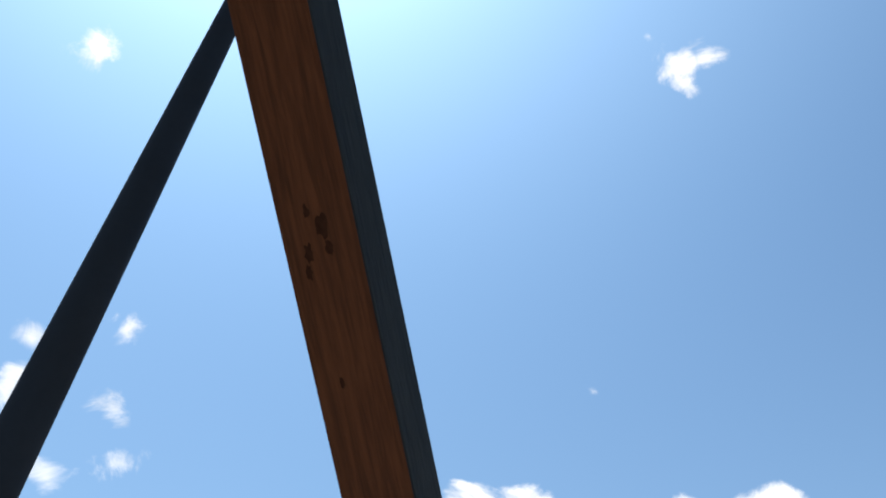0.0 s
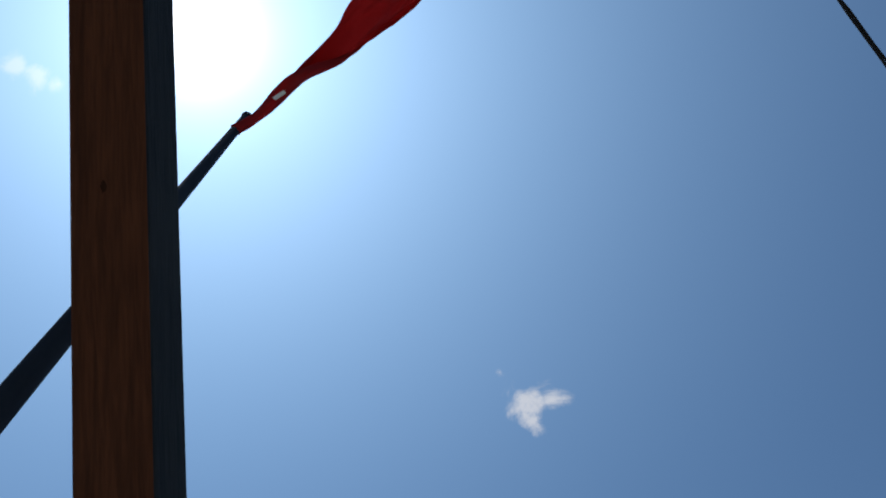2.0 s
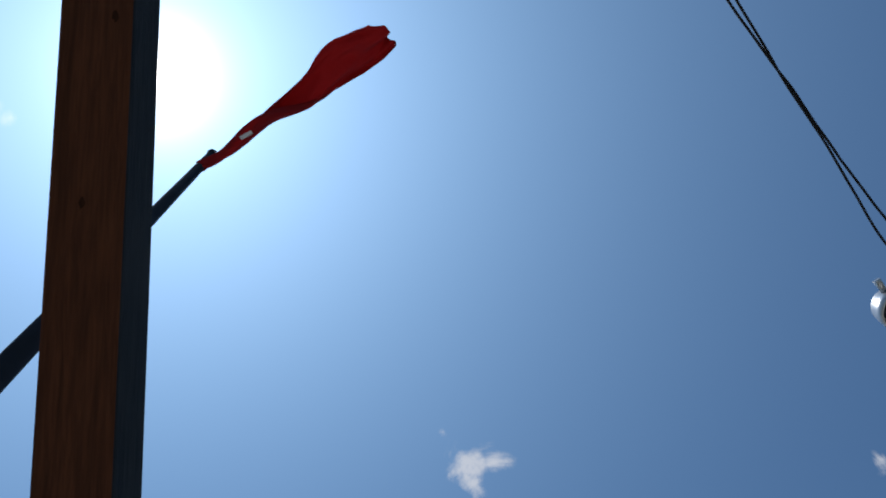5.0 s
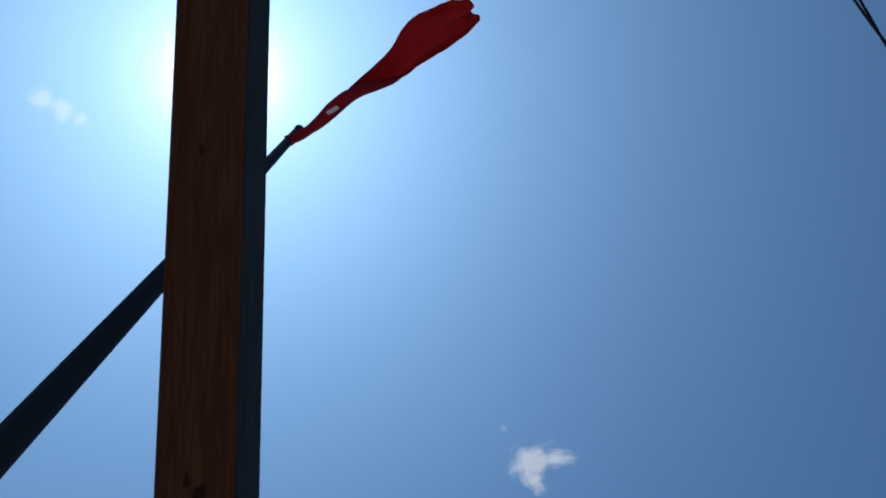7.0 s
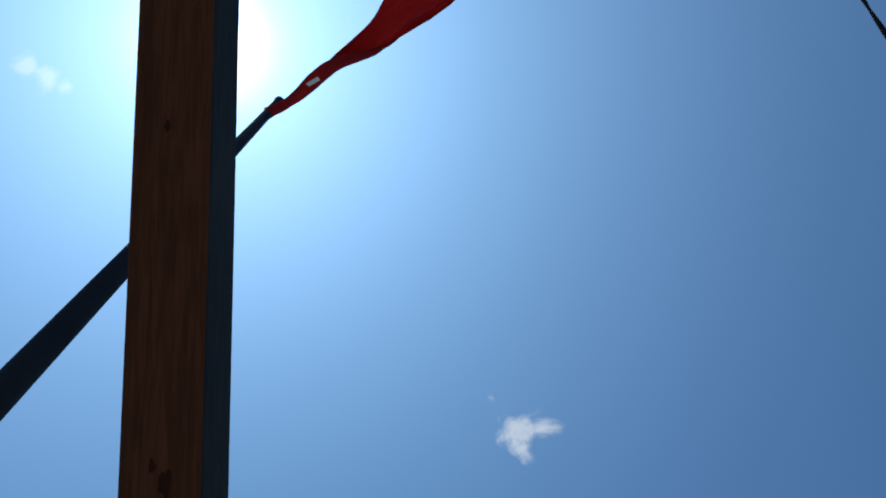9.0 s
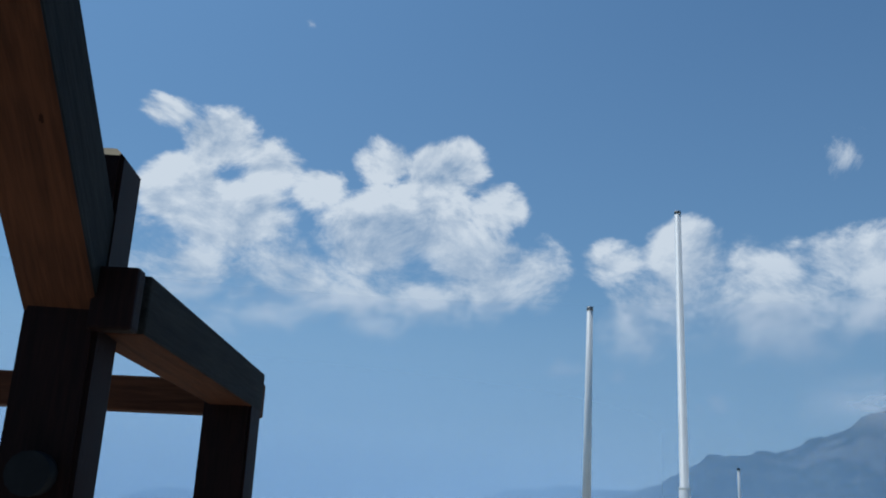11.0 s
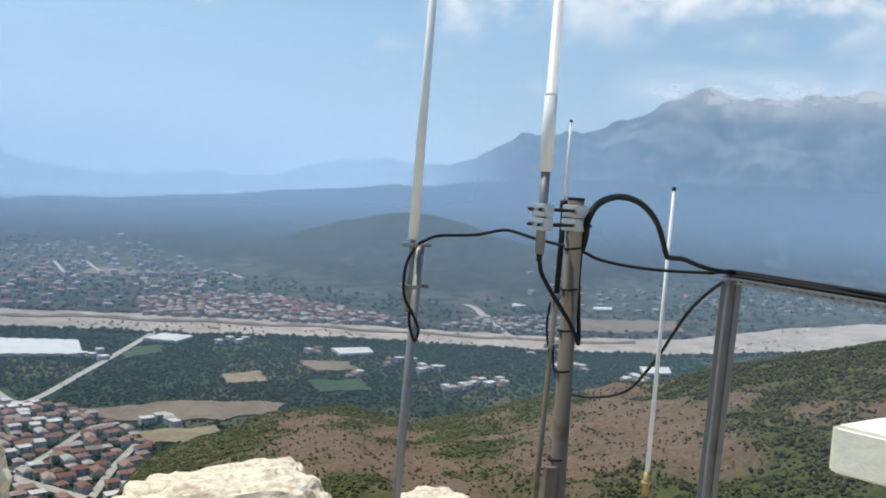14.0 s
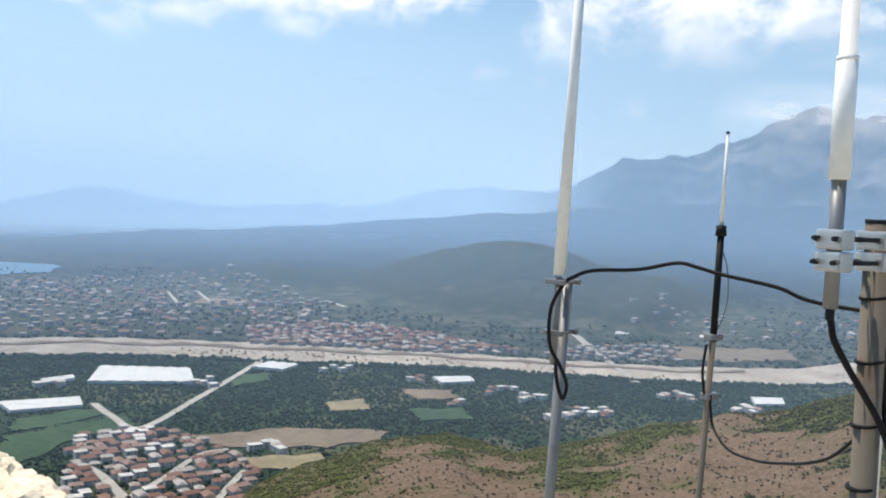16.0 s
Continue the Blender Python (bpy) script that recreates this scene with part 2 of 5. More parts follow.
CLOTH_WHITE = plain("white_cloth", (0.75, 0.72, 0.70), 0.85)


def rock_material():
    m, k, b = material("limestone", 0.9)
    p = place(k)
    a, c, e = k.noise(p, 2.2, 6.0, 0.6), k.noise(p, 14.0, 6.0, 0.65, 0.5), k.noise(p, 5.0, 3.0, 0.5, 1.0)
    col = k.ramp(c, ((0.30, (0.36, 0.28, 0.19)), (0.44, (0.70, 0.60, 0.44)), (0.60, (0.84, 0.75, 0.58))))
    col = k.mix(k.span(e, 0.58, 0.72, 0.0, 0.65), col, (0.34, 0.23, 0.13))
    col = k.mix(k.span(a, 0.60, 0.75, 0.0, 0.5), col, (0.80, 0.77, 0.70))
    k.put(b.inputs["Base Color"], col)
    bump(k, b, k.math("ADD", c, k.math("MULTIPLY", a, 2.0)), 0.8, 0.03)
    return m


LIME = rock_material()


def ground_material():
    """Scrub and red earth on the hill, orchards and dry plots in the valley, pine wood on the far slopes."""
    m, k, b = material("open_land", 0.95, 0.0, 0.1)
    p = spot(k)
    s = k.nodes.new("ShaderNodeSeparateXYZ")
    k.put(s.inputs[0], p)
    away = k.vec("LENGTH", k.vec("MULTIPLY", p, (1.0, 1.0, 0.0)))
    big, mid, fine = k.noise(p, 0.010, 5.0, 0.6), k.noise(p, 0.05, 6.0, 0.65), k.noise(p, 0.35, 5.0, 0.65)
    earth = k.mix(k.span(fine, 0.35, 0.65), (0.118, 0.080, 0.054), (0.170, 0.120, 0.082))
    grass = k.mix(k.span(fine, 0.35, 0.65), (0.056, 0.063, 0.025), (0.088, 0.094, 0.038))
    growth = k.nodes.new("ShaderNodeAttribute")
    growth.attribute_name = "growth"
    hill = k.mix(k.span(k.math("ADD", growth.outputs["Fac"], k.math("MULTIPLY", k.math("SUBTRACT", mid, 0.5), 1.6)), -0.25, 0.75), earth, grass)
    cell = k.voronoi(k.vec("MULTIPLY", p, (1.0, 0.65, 1.0)), 0.011, "Color")
    cs = k.nodes.new("ShaderNodeSeparateColor")
    k.put(cs.inputs[0], cell)
    plot = k.ramp(cs.outputs[0], ((0.0, (0.020, 0.038, 0.020)), (0.50, (0.026, 0.046, 0.023)), (0.72, (0.036, 0.060, 0.028)), (0.86, (0.07, 0.085, 0.04)), (0.96, (0.085, 0.085, 0.048))))
    plot = k.mix(k.span(mid, 0.42, 0.68, 0.0, 0.3), plot, (0.034, 0.050, 0.027))
    plot = k.mix(k.span(fine, 0.55, 0.7, 0.0, 0.06), plot, (0.16, 0.14, 0.09))
    town = k.mix(k.span(k.noise(p, 0.022, 6.0, 0.6, 0.6), 0.42, 0.60), (0.027, 0.043, 0.028), (0.078, 0.078, 0.056))
    plot = k.mix(k.span(away, 1290.0, 1330.0), plot, town)
    wood_land = k.mix(k.span(mid, 0.35, 0.68), (0.016, 0.025, 0.015), (0.042, 0.048, 0.030))
    wood_land = k.mix(k.span(big, 0.58, 0.72, 0.0, 0.4), wood_land, (0.11, 0.09, 0.065))
    stone = k.mix(k.span(k.noise(p, 1.3, 6.0, 0.6), 0.4, 0.6), (0.34, 0.29, 0.22), (0.56, 0.51, 0.42))
    hill = k.mix(k.span(away, 14.0, 45.0), stone, hill)
    low = k.mix(k.span(s.outputs[2], -222.0, -205.0), plot, k.mix(k.span(away, 1200.0, 1600.0), hill, wood_land))
    k.put(b.inputs["Base Color"], low)
    return m


LAND = ground_material()


def leaves(name, dark, pale):
    m, k, b = material(name, 0.9, 0.0, 0.1)
    geo = k.nodes.new("ShaderNodeNewGeometry")
    a = k.noise(geo.outputs["Position"], 0.9, 4.0, 0.7)
    c = k.mix(geo.outputs["Random Per Island"], dark, pale)
    k.put(b.inputs["Base Color"], k.mix(k.span(a, 0.4, 0.65), k.vec("SCALE", c, 0.8), c))
    return m


SCRUB = leaves("scrub_leaves", (0.082, 0.092, 0.030), (0.128, 0.136, 0.048))
PINE = leaves("pine_leaves", (0.046, 0.053, 0.027), (0.072, 0.078, 0.040))
ORCHARD = leaves("orchard_leaves", (0.022, 0.040, 0.021), (0.038, 0.058, 0.029))
DRY = leaves("dry_scrub", (0.20, 0.12, 0.06), (0.34, 0.22, 0.11))
TOWN_LEAF = leaves("town_leaves", (0.028, 0.046, 0.029), (0.048, 0.064, 0.040))
BRUSH = leaves("grey_brush", (0.105, 0.084, 0.055), (0.16, 0.126, 0.085))


def land(name, a, b_, scale, rough=0.95):
    m, k, b = material(name, rough, 0.0, 0.15)
    p = spot(k)
    f = k.math("ADD", k.math("MULTIPLY", k.noise(p, scale, 6.0, 0.65, 0.3), 0.6), k.math("MULTIPLY", k.noise(p, scale * 6, 4.0), 0.4))
    k.put(b.inputs["Base Color"], k.mix(k.span(f, 0.36, 0.64), a, b_))
    return m


GRAVEL = land("river_gravel", (0.29, 0.245, 0.20), (0.46, 0.405, 0.34), 0.02)
SOIL = land("ploughed_soil", (0.15, 0.115, 0.082), (0.22, 0.175, 0.125), 0.02)
STUBBLE = land("dry_stubble", (0.20, 0.165, 0.10), (0.29, 0.24, 0.15), 0.03)
MEADOW = land("green_crop", (0.030, 0.062, 0.030), (0.055, 0.090, 0.042), 0.02)
ROAD = land("pale_road", (0.30, 0.275, 0.24), (0.42, 0.395, 0.35), 0.08)
SEA = land("sea_water", (0.06, 0.22, 0.33), (0.09, 0.28, 0.40), 0.005, 0.35)
SHEET = land("greenhouse_film", (0.46, 0.46, 0.44), (0.62, 0.62, 0.60), 0.06, 0.5)
WALL = land("white_render_wall", (0.38, 0.36, 0.33), (0.60, 0.58, 0.54), 0.05)
TOWN_WALL = land("far_town_wall", (0.22, 0.205, 0.185), (0.40, 0.38, 0.345), 0.05)
WINDOW = plain("dark_window", (0.04, 0.05, 0.06), 0.2)


def tile_material():
    m, k, b = material("roof_tiles", 0.85)
    info = k.nodes.new("ShaderNodeObjectInfo").outputs["Random"]
    geo = k.nodes.new("ShaderNodeNewGeometry")
    r = k.math("FRACT", k.math("ADD", info, geo.outputs["Random Per Island"]))
    c = k.ramp(r, ((0.0, (0.16, 0.076, 0.056)), (0.35, (0.225, 0.120, 0.090)), (0.6, (0.28, 0.19, 0.15)), (0.85, (0.40, 0.37, 0.34))))
    k.put(b.inputs["Base Color"], k.mix(k.span(k.noise(geo.outputs["Position"], 0.4, 4.0), 0.35, 0.7, 0.0, 0.35), c, (0.20, 0.13, 0.09)))
    return m


TILE = tile_material()


def far_material(name, a, b_, rocky=0.0):
    """Bare and wooded mountain side."""
    m, k, b = material(name, 0.95, 0.0, 0.05)
    p = spot(k)
    big, fine = k.noise(p, 0.0022, 7.0, 0.62, 0.4), k.noise(p, 0.011, 6.0, 0.65)
    c = k.mix(k.span(fine, 0.35, 0.65), a, b_)
    c = k.mix(k.span(big, 0.54, 0.66, 0.0, rocky), c, (0.30, 0.27, 0.24))
    k.put(b.inputs["Base Color"], c)
    return m


MOUNT = far_material("mountain_side", (0.040, 0.055, 0.050), (0.080, 0.092, 0.084), 0.40)
RANGE = far_material("far_range_side", (0.05, 0.06, 0.05), (0.10, 0.10, 0.08), 0.2)


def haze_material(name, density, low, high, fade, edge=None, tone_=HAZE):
    """Sunlit haze put into a sheet's colour: mostly clear, with nothing in it at the foot and at the upper edge."""
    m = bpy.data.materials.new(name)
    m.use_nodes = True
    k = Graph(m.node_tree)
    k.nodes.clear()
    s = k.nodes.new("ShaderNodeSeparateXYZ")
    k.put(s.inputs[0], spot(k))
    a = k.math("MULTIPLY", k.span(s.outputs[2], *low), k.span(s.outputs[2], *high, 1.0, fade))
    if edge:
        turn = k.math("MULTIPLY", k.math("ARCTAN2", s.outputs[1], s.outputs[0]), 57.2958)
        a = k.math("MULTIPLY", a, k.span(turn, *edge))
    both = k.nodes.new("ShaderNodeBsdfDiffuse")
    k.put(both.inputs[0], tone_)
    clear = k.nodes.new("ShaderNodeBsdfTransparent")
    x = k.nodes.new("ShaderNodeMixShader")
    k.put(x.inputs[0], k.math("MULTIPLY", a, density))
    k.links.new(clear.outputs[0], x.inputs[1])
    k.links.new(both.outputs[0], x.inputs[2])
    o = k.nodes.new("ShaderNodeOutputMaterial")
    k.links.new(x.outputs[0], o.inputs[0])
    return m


# ---------------- mesh helpers ----------------
def mesh_from(name, verts, faces, mat, smooth=False):
    me = bpy.data.meshes.new(name)
    me.from_pydata([tuple(v) for v in verts], [], [tuple(f) for f in faces])
    me.materials.append(mat)
    if smooth:
        me.polygons.foreach_set("use_smooth", [True] * len(me.polygons))
    me.update()
    return me


def big_mesh(name, verts, tris, mat, smooth=False):
    """A mesh from numpy arrays of corners and of equal-sided faces."""
    me = bpy.data.meshes.new(name)
    n, side = tris.shape
    me.vertices.add(len(verts))
    me.vertices.foreach_set("co", np.asarray(verts, dtype=np.float32).ravel())
    me.loops.add(n * side)
    me.loops.foreach_set("vertex_index", np.asarray(tris, dtype=np.int32).ravel())
    me.polygons.add(n)
    me.polygons.foreach_set("loop_start", np.arange(0, n * side, side, dtype=np.int32))
    me.materials.append(mat)
    me.update(calc_edges=True)
    me.validate()
    me.polygons.foreach_set("use_smooth", np.full(n, smooth))
    return me


def part(name, bm, mat, parent=None, label="", m=None, smooth=False):
    """Links a bmesh as one mesh object under a thing or a part."""
    me = bpy.data.meshes.new(name)
    bm.to_mesh(me)
    bm.free()
    for x in (mat if isinstance(mat, (list, tuple)) else (mat,)):
        me.materials.append(x)
    if smooth:
        me.polygons.foreach_set("use_smooth", [True] * len(me.polygons))
    ob = new(name, me)
    if parent:
        ob.parent = parent
    if m is not None:
        ob.matrix_basis = m
    if label:
        ob["label"] = label
    return ob


def thing(name, at, label, category, group="", kind=""):
    e = new(name)
    e.empty_display_size = 0.1
    e.matrix_basis = at if isinstance(at, Matrix) else Matrix.Translation(at)
    return tagged(e, label, category, group, kind)


def box(sx, sy, sz, bevel=0.0, centre=(0, 0, 0)):
    bm = bmesh.new()
    bmesh.ops.create_cube(bm, size=1, matrix=Matrix.Translation(centre) @ Matrix.Diagonal((sx, sy, sz, 1)))
    if bevel:
        bmesh.ops.bevel(bm, geom=bm.edges[:], offset=bevel, segments=2, affect="EDGES", profile=0.6)
    return bm


def smooth_line(points, steps=8):
    p = [Vector(a) for a in points]
    p = [p[0] * 2 - p[1]] + p + [p[-1] * 2 - p[-2]]
    res = []
    for i in range(1, len(p) - 2):
        for s in range(steps):
            t = s / steps
            a, b, c, d = p[i - 1:i + 3]
            res.append(0.5 * (2 * b + (c - a) * t + (2 * a - 5 * b + 4 * c - d) * t * t + (3 * b - a - 3 * c + d) * t ** 3))
    return res + [p[-2]]


def tube(points, radii, sides=12, steps=0):
    """A round bar along a line of points, closed at both ends."""
    pts = smooth_line(points, steps) if steps else [Vector(a) for a in points]
    n = len(pts)
    if not isinstance(radii, (list, tuple)):
        radii = [radii] * n
    elif len(radii) != n:
        radii = [float(np.interp(i / (n - 1), np.linspace(0, 1, len(radii)), radii)) for i in range(n)]
    bm, rings = bmesh.new(), []
    side = None
    for i, p in enumerate(pts):
        d = (pts[min(i + 1, n - 1)] - pts[max(i - 1, 0)]).normalized()
        if side is None:
            side = d.orthogonal().normalized()
        side = (side - d * side.dot(d)).normalized()
        up = d.cross(side)
        rings.append([bm.verts.new(p + (side * math.cos(a) + up * math.sin(a)) * radii[i]) for a in (2 * math.pi * j / sides for j in range(sides))])
    for a, b in zip(rings, rings[1:]):
        for j in range(sides):
            f = bm.faces.new((a[j], a[(j + 1) % sides], b[(j + 1) % sides], b[j]))
            f.smooth = True
    bm.faces.new(rings[0][::-1])
    bm.faces.new(rings[-1])
    return bm


# ---------------- the land ----------------
CAM_Z = 1.6
FLOOR_Z = -225.0
DROP = CAM_Z - FLOOR_Z


def table(az_, pairs):
    a = sorted(pairs)
    return np.interp(az_, [q[0] for q in a], [q[1] for q in a])


SPUR = ((20, -6.0), (43, -7.4), (47, -8.7), (52, -10.2), (55.3, -11.6), (62.7, -12.9), (66.4, -14.2), (71.8, -15.6), (76.5, -15.1),
        (81, -15.7), (85.4, -17.2), (89, -18.6), (93, -24.0), (360, -24.0))
FOOT = ((20, 3000), (50, 2900), (57, 2600), (63, 1760), (68, 1765), (80, 1870), (86, 2530), (99, 2690), (360, 2700))
CREST = ((20, 0.9), (56, 1.0), (63.5, 0.8), (67, 0.3), (72.5, -0.3), (78.5, -1.05), (89, -2.1), (99, -2.8), (105, -3.5), (360, -3.5))


def tan(e):
    return np.tan(np.radians(e))


def wobble(x, y, scale, seed=0):
    """Smooth uneven heights from a few crossed waves."""
    rng = np.random.RandomState(seed)
    z = np.zeros_like(x)
    for o in range(5):
        for _ in range(3):
            a, ph = rng.uniform(0, 6.28), rng.uniform(0, 6.28)
            f = 2.0 ** o / scale * rng.uniform(0.7, 1.3)
            z += np.sin((x * np.cos(a) + y * np.sin(a)) * f + ph) / 2.0 ** o
    return z / 3


def height(r, a):
    """Height of the ground at distance r and heading a (degrees)."""
    x, y = r * np.cos(np.radians(a)), r * np.sin(np.radians(a))
    rs = 480.0
    zs = CAM_Z + rs * tan(table(a, SPUR))
    slope = np.interp(zs, [-215, -100], [1.0, 0.0])
    z_mid = -98.0 - 14 * slope
    foot, crest = table(a, FOOT), 3600.0
    zc = CAM_Z + crest * tan(table(a, CREST))
    valley = rs + 60 + np.clip(zs - FLOOR_Z, 0, 400) * 1.7
    z = np.zeros_like(r)
    inner = np.interp(r, [0, 2.6, 4.5, 7.0, 9.0, 12, 30, 100], [-0.3, -0.5, -1.15, -1.6, -2.6, -4.2, -12.5, -42.0])
    z = np.where(r < 100, inner, 0)
    t = (r - 100) / 150
    z = np.where((r >= 100) & (r < 250), -42 + (z_mid + 42) * t, z)
    t = (r - 250) / (rs - 250)
    z = np.where((r >= 250) & (r < rs), z_mid + (zs - z_mid) * (t + 0.22 * np.sin(np.pi * t) * (1 - slope)), z)
    t = np.clip((r - rs) / (valley - rs), 0, 1)
    z = np.where(r >= rs, zs + (FLOOR_Z - zs) * (t * t * (3 - 2 * t)), z)
    t = np.clip((r - foot) / (crest - foot), 0, 1)
    z = np.where(r > foot, FLOOR_Z + (zc - FLOOR_Z) * t ** 1.25, z)
    z = z + 88 * np.exp(-((a - 74.0) / 6.0) ** 2 - ((r - 2400) / 420) ** 2) + 38 * np.exp(-((a - 64.3) / 1.7) ** 2 - ((r - 1850) / 120) ** 2)
    z = z + 60 * np.exp(-((a - 88) / 5) ** 2 - ((r - 2500) / 250) ** 2)
    rough = np.interp(r, [0, 6, 30, 250, 480, 600], [0.0, 0.15, 0.8, 7.0, 3.5, 0.0]) * (z > FLOOR_Z + 12)
    z = z + rough * wobble(x, y, 40.0, 3) - np.abs(rough * 0.9 * wobble(x, y, 13.0, 4)) + rough * 0.16 * wobble(x, y, 4.0, 6)
    wild = np.clip((z - FLOOR_Z - 4) / 60, 0, 1) * (r > 1400)
    return z + wild * (wobble(x, y, 160.0, 5) * 14 + wobble(x, y, 50.0, 8) * 5)


def growth_at(x, y, r, a):
    """How thickly scrub grows on the hill: above about 0.3 it is closed."""
    lush = np.interp(a, [38, 50, 56, 66, 76, 84, 96], [0.60, 0.50, 0.02, -0.12, 0.12, 0.30, 0.45]) + np.where(r > 425, 0.22, 0.0)
    return 0.8 * wobble(x, y, 26.0, 12) + 0.45 * wobble(x, y, 8.0, 13) + lush


def ground_z(x, y):
    return float(height(np.array([math.hypot(x, y)]), np.array([math.degrees(math.atan2(y, x)) % 360]))[0])


fine = np.arange(26, 114.01, 0.3)
wide = np.arange(118, 383, 4.0)
azs = np.concatenate([fine, wide])
rings = np.concatenate([[0.8, 1.6], np.geomspace(2.4, 250, 60), np.linspace(260, 760, 64), np.linspace(780, 1900, 60), np.linspace(1930, 3600, 70), np.linspace(3700, 4900, 10)])
A, Rr = np.meshgrid(azs, rings)
Z = height(Rr.ravel(), A.ravel() % 360).reshape(A.shape)
Z[-1] = np.minimum(Z[-1], FLOOR_Z)
pts = np.stack([Rr * np.cos(np.radians(A)), Rr * np.sin(np.radians(A)), Z], -1).reshape(-1, 3)
cols = len(azs)
i, j = np.meshgrid(np.arange(len(rings) - 1), np.arange(cols), indexing="ij")
jn = (j + 1) % cols
quads = np.stack([i * cols + j, (i + 1) * cols + j, (i + 1) * cols + jn, i * cols + jn], -1).reshape(-1, 4)
pts = np.concatenate([pts, [[0, 0, -0.3]]])
ground = new("ground", big_mesh("ground", pts, quads, LAND, True))
grown = np.append(growth_at(pts[:-1, 0], pts[:-1, 1], Rr.ravel(), A.ravel() % 360), 0.0)
ground.data.attributes.new("growth", "FLOAT", "POINT").data.foreach_set("value", np.clip(grown, -1, 1.5).astype(np.float32))
tagged(ground, "scrub hillside falling to a wide green river valley", "ground", kind="structure")


def on_floor(az_, el_):
    """The place on the valley floor seen at that heading and dip from the summit."""
    d = DROP / math.tan(radians(-el_))
    return d * math.cos(radians(az_)), d * math.sin(radians(az_))


def strip(name, left, right, z, mat, label, category):
    """A sheet on the valley floor between two lines of places."""
    v, f = [], []
    for a, b in zip(left, right):
        v += [(*a, z), (*b, z), (*a, z - 3), (*b, z - 3)]
    for q in range(len(left) - 1):
        k = 4 * q
        f += [(k, k + 1, k + 5, k + 4), (k, k + 4, k + 6, k + 2), (k + 1, k + 3, k + 7, k + 5)]
    return tagged(new(name, mesh_from(name, v, f, mat)), label, category, kind="structure")


RIVER_FAR = ((20, -4.8), (38, -5.6), (43.5, -6.4), (49, -7.4), (55.5, -8.85), (63, -9.45), (71, -9.6), (86, -9.4), (99, -9.0), (116, -8.8))
RIVER_NEAR = ((20, -6.2), (38, -7.2), (43.5, -7.9), (48.7, -8.8), (55.5, -9.8), (63, -10.3), (71, -10.45), (86, -10.4), (99, -9.95), (116, -9.7))
far_side, near_side = [], []
for q in np.arange(30, 114, 0.5):
    wav = 0.06 * math.sin(q * 1.7) + 0.04 * math.sin(q * 4.1)
    far_side.append(on_floor(q, float(table(q, RIVER_FAR)) + wav * 0.6))
    near_side.append(on_floor(q, float(table(q, RIVER_NEAR)) - wav))
strip("river_bed", near_side, far_side, FLOOR_Z + 1.0, GRAVEL, "dry pale gravel river bed across the valley", "river bed")


bank_a, bank_b = [], []
for q in np.arange(58, 112, 0.5):
    w = 0.60 + 0.06 * math.sin(q * 0.9)
    e0, e1 = float(table(q, RIVER_NEAR)), float(table(q, RIVER_FAR))
    bank_a.append(on_floor(q, e0 + (e1 - e0) * w))
    bank_b.append(on_floor(q, e0 + (e1 - e0) * (w + 0.13 + 0.05 * math.sin(q * 2.3))))
strip("embankment", bank_a, bank_b, FLOOR_Z + 2.2, SOIL, "low brown embankment along the river bed", "embankment")


def field(name, corners, mat, label, lift=1.4):
    c, edge_rng = [], random.Random(name)
    for k, q in zip(corners, corners[1:] + corners[:1]):
        a, b = Vector(on_floor(*k)), Vector(on_floor(*q))
        out_ = Vector((b.y - a.y, a.x - b.x)) * 0.08
        for w in range(7):
            c.append(tuple(a.lerp(b, w / 7) + out_ * (edge_rng.uniform(-1, 1) if w else 0)))
    n = len(c)
    v = [(*p, FLOOR_Z + lift) for p in c] + [(*p, FLOOR_Z - 2) for p in c]
    f = [tuple(range(n))] + [(k, k + n, (k + 1) % n + n, (k + 1) % n) for k in range(n)]
    me = mesh_from(name, v, f, mat)
    bm = bmesh.new()
    bm.from_mesh(me)
    bmesh.ops.recalc_face_normals(bm, faces=bm.faces[:])
    bm.to_mesh(me)
    bm.free()
    return tagged(new(name, me), label, "field", kind="structure")


FIELDS = [
    ("brown_field", ((94.2, -15.0), (90.5, -14.9), (86.9, -14.55), (80.2, -14.7), (80.9, -15.5), (89.0, -15.8), (93.5, -15.4)), SOIL, "ploughed brown field beside the village"),
    ("stubble_field", ((90.2, -16.45), (84.7, -16.1), (84.3, -16.5), (85.6, -17.1), (89.4, -17.0)), STUBBLE, "dry yellow stubble field beside the village"),
    ("green_field", ((103.6, -14.6), (96.8, -13.7), (96.2, -14.3), (99.5, -15.0), (103.4, -16.4)), MEADOW, "green crop field beside a road"),
    ("dark_field", ((103.0, -13.6), (99.0, -13.25), (97.8, -13.6), (101, -14.2), (103.2, -14.3)), MEADOW, "green crop field behind a greenhouse"),
    ("small_green_field", ((90.0, -11.35), (88.2, -11.15), (88.0, -11.6), (90.6, -12.1)), MEADOW, "small green field by a road"),
    ("dry_field", ((79.5, -12.0), (76.5, -11.9), (75.8, -12.4), (78.6, -12.6)), SOIL, "bare dry plot among orchards"),
    ("dry_plot", ((84.5, -13.0), (82.0, -12.7), (81.5, -13.3), (84.0, -13.5)), STUBBLE, "dry grass plot among orchards"),
    ("green_plot", ((79.0, -13.2), (75.5, -13.0), (74.8, -13.7), (78.2, -13.9)), MEADOW, "green plot among orchards"),
    ("far_bare_field", ((92.5, -6.5), (89.5, -6.6), (90.0, -6.95), (93.0, -6.9)), SOIL, "bare field beyond the town"),
    ("bare_bank", ((62.2, -9.0), (55.0, -8.3), (55.6, -7.7), (62.5, -8.2)), SOIL, "bare earth bank beside the river"),
]
for spec_ in FIELDS:
    field(*spec_)


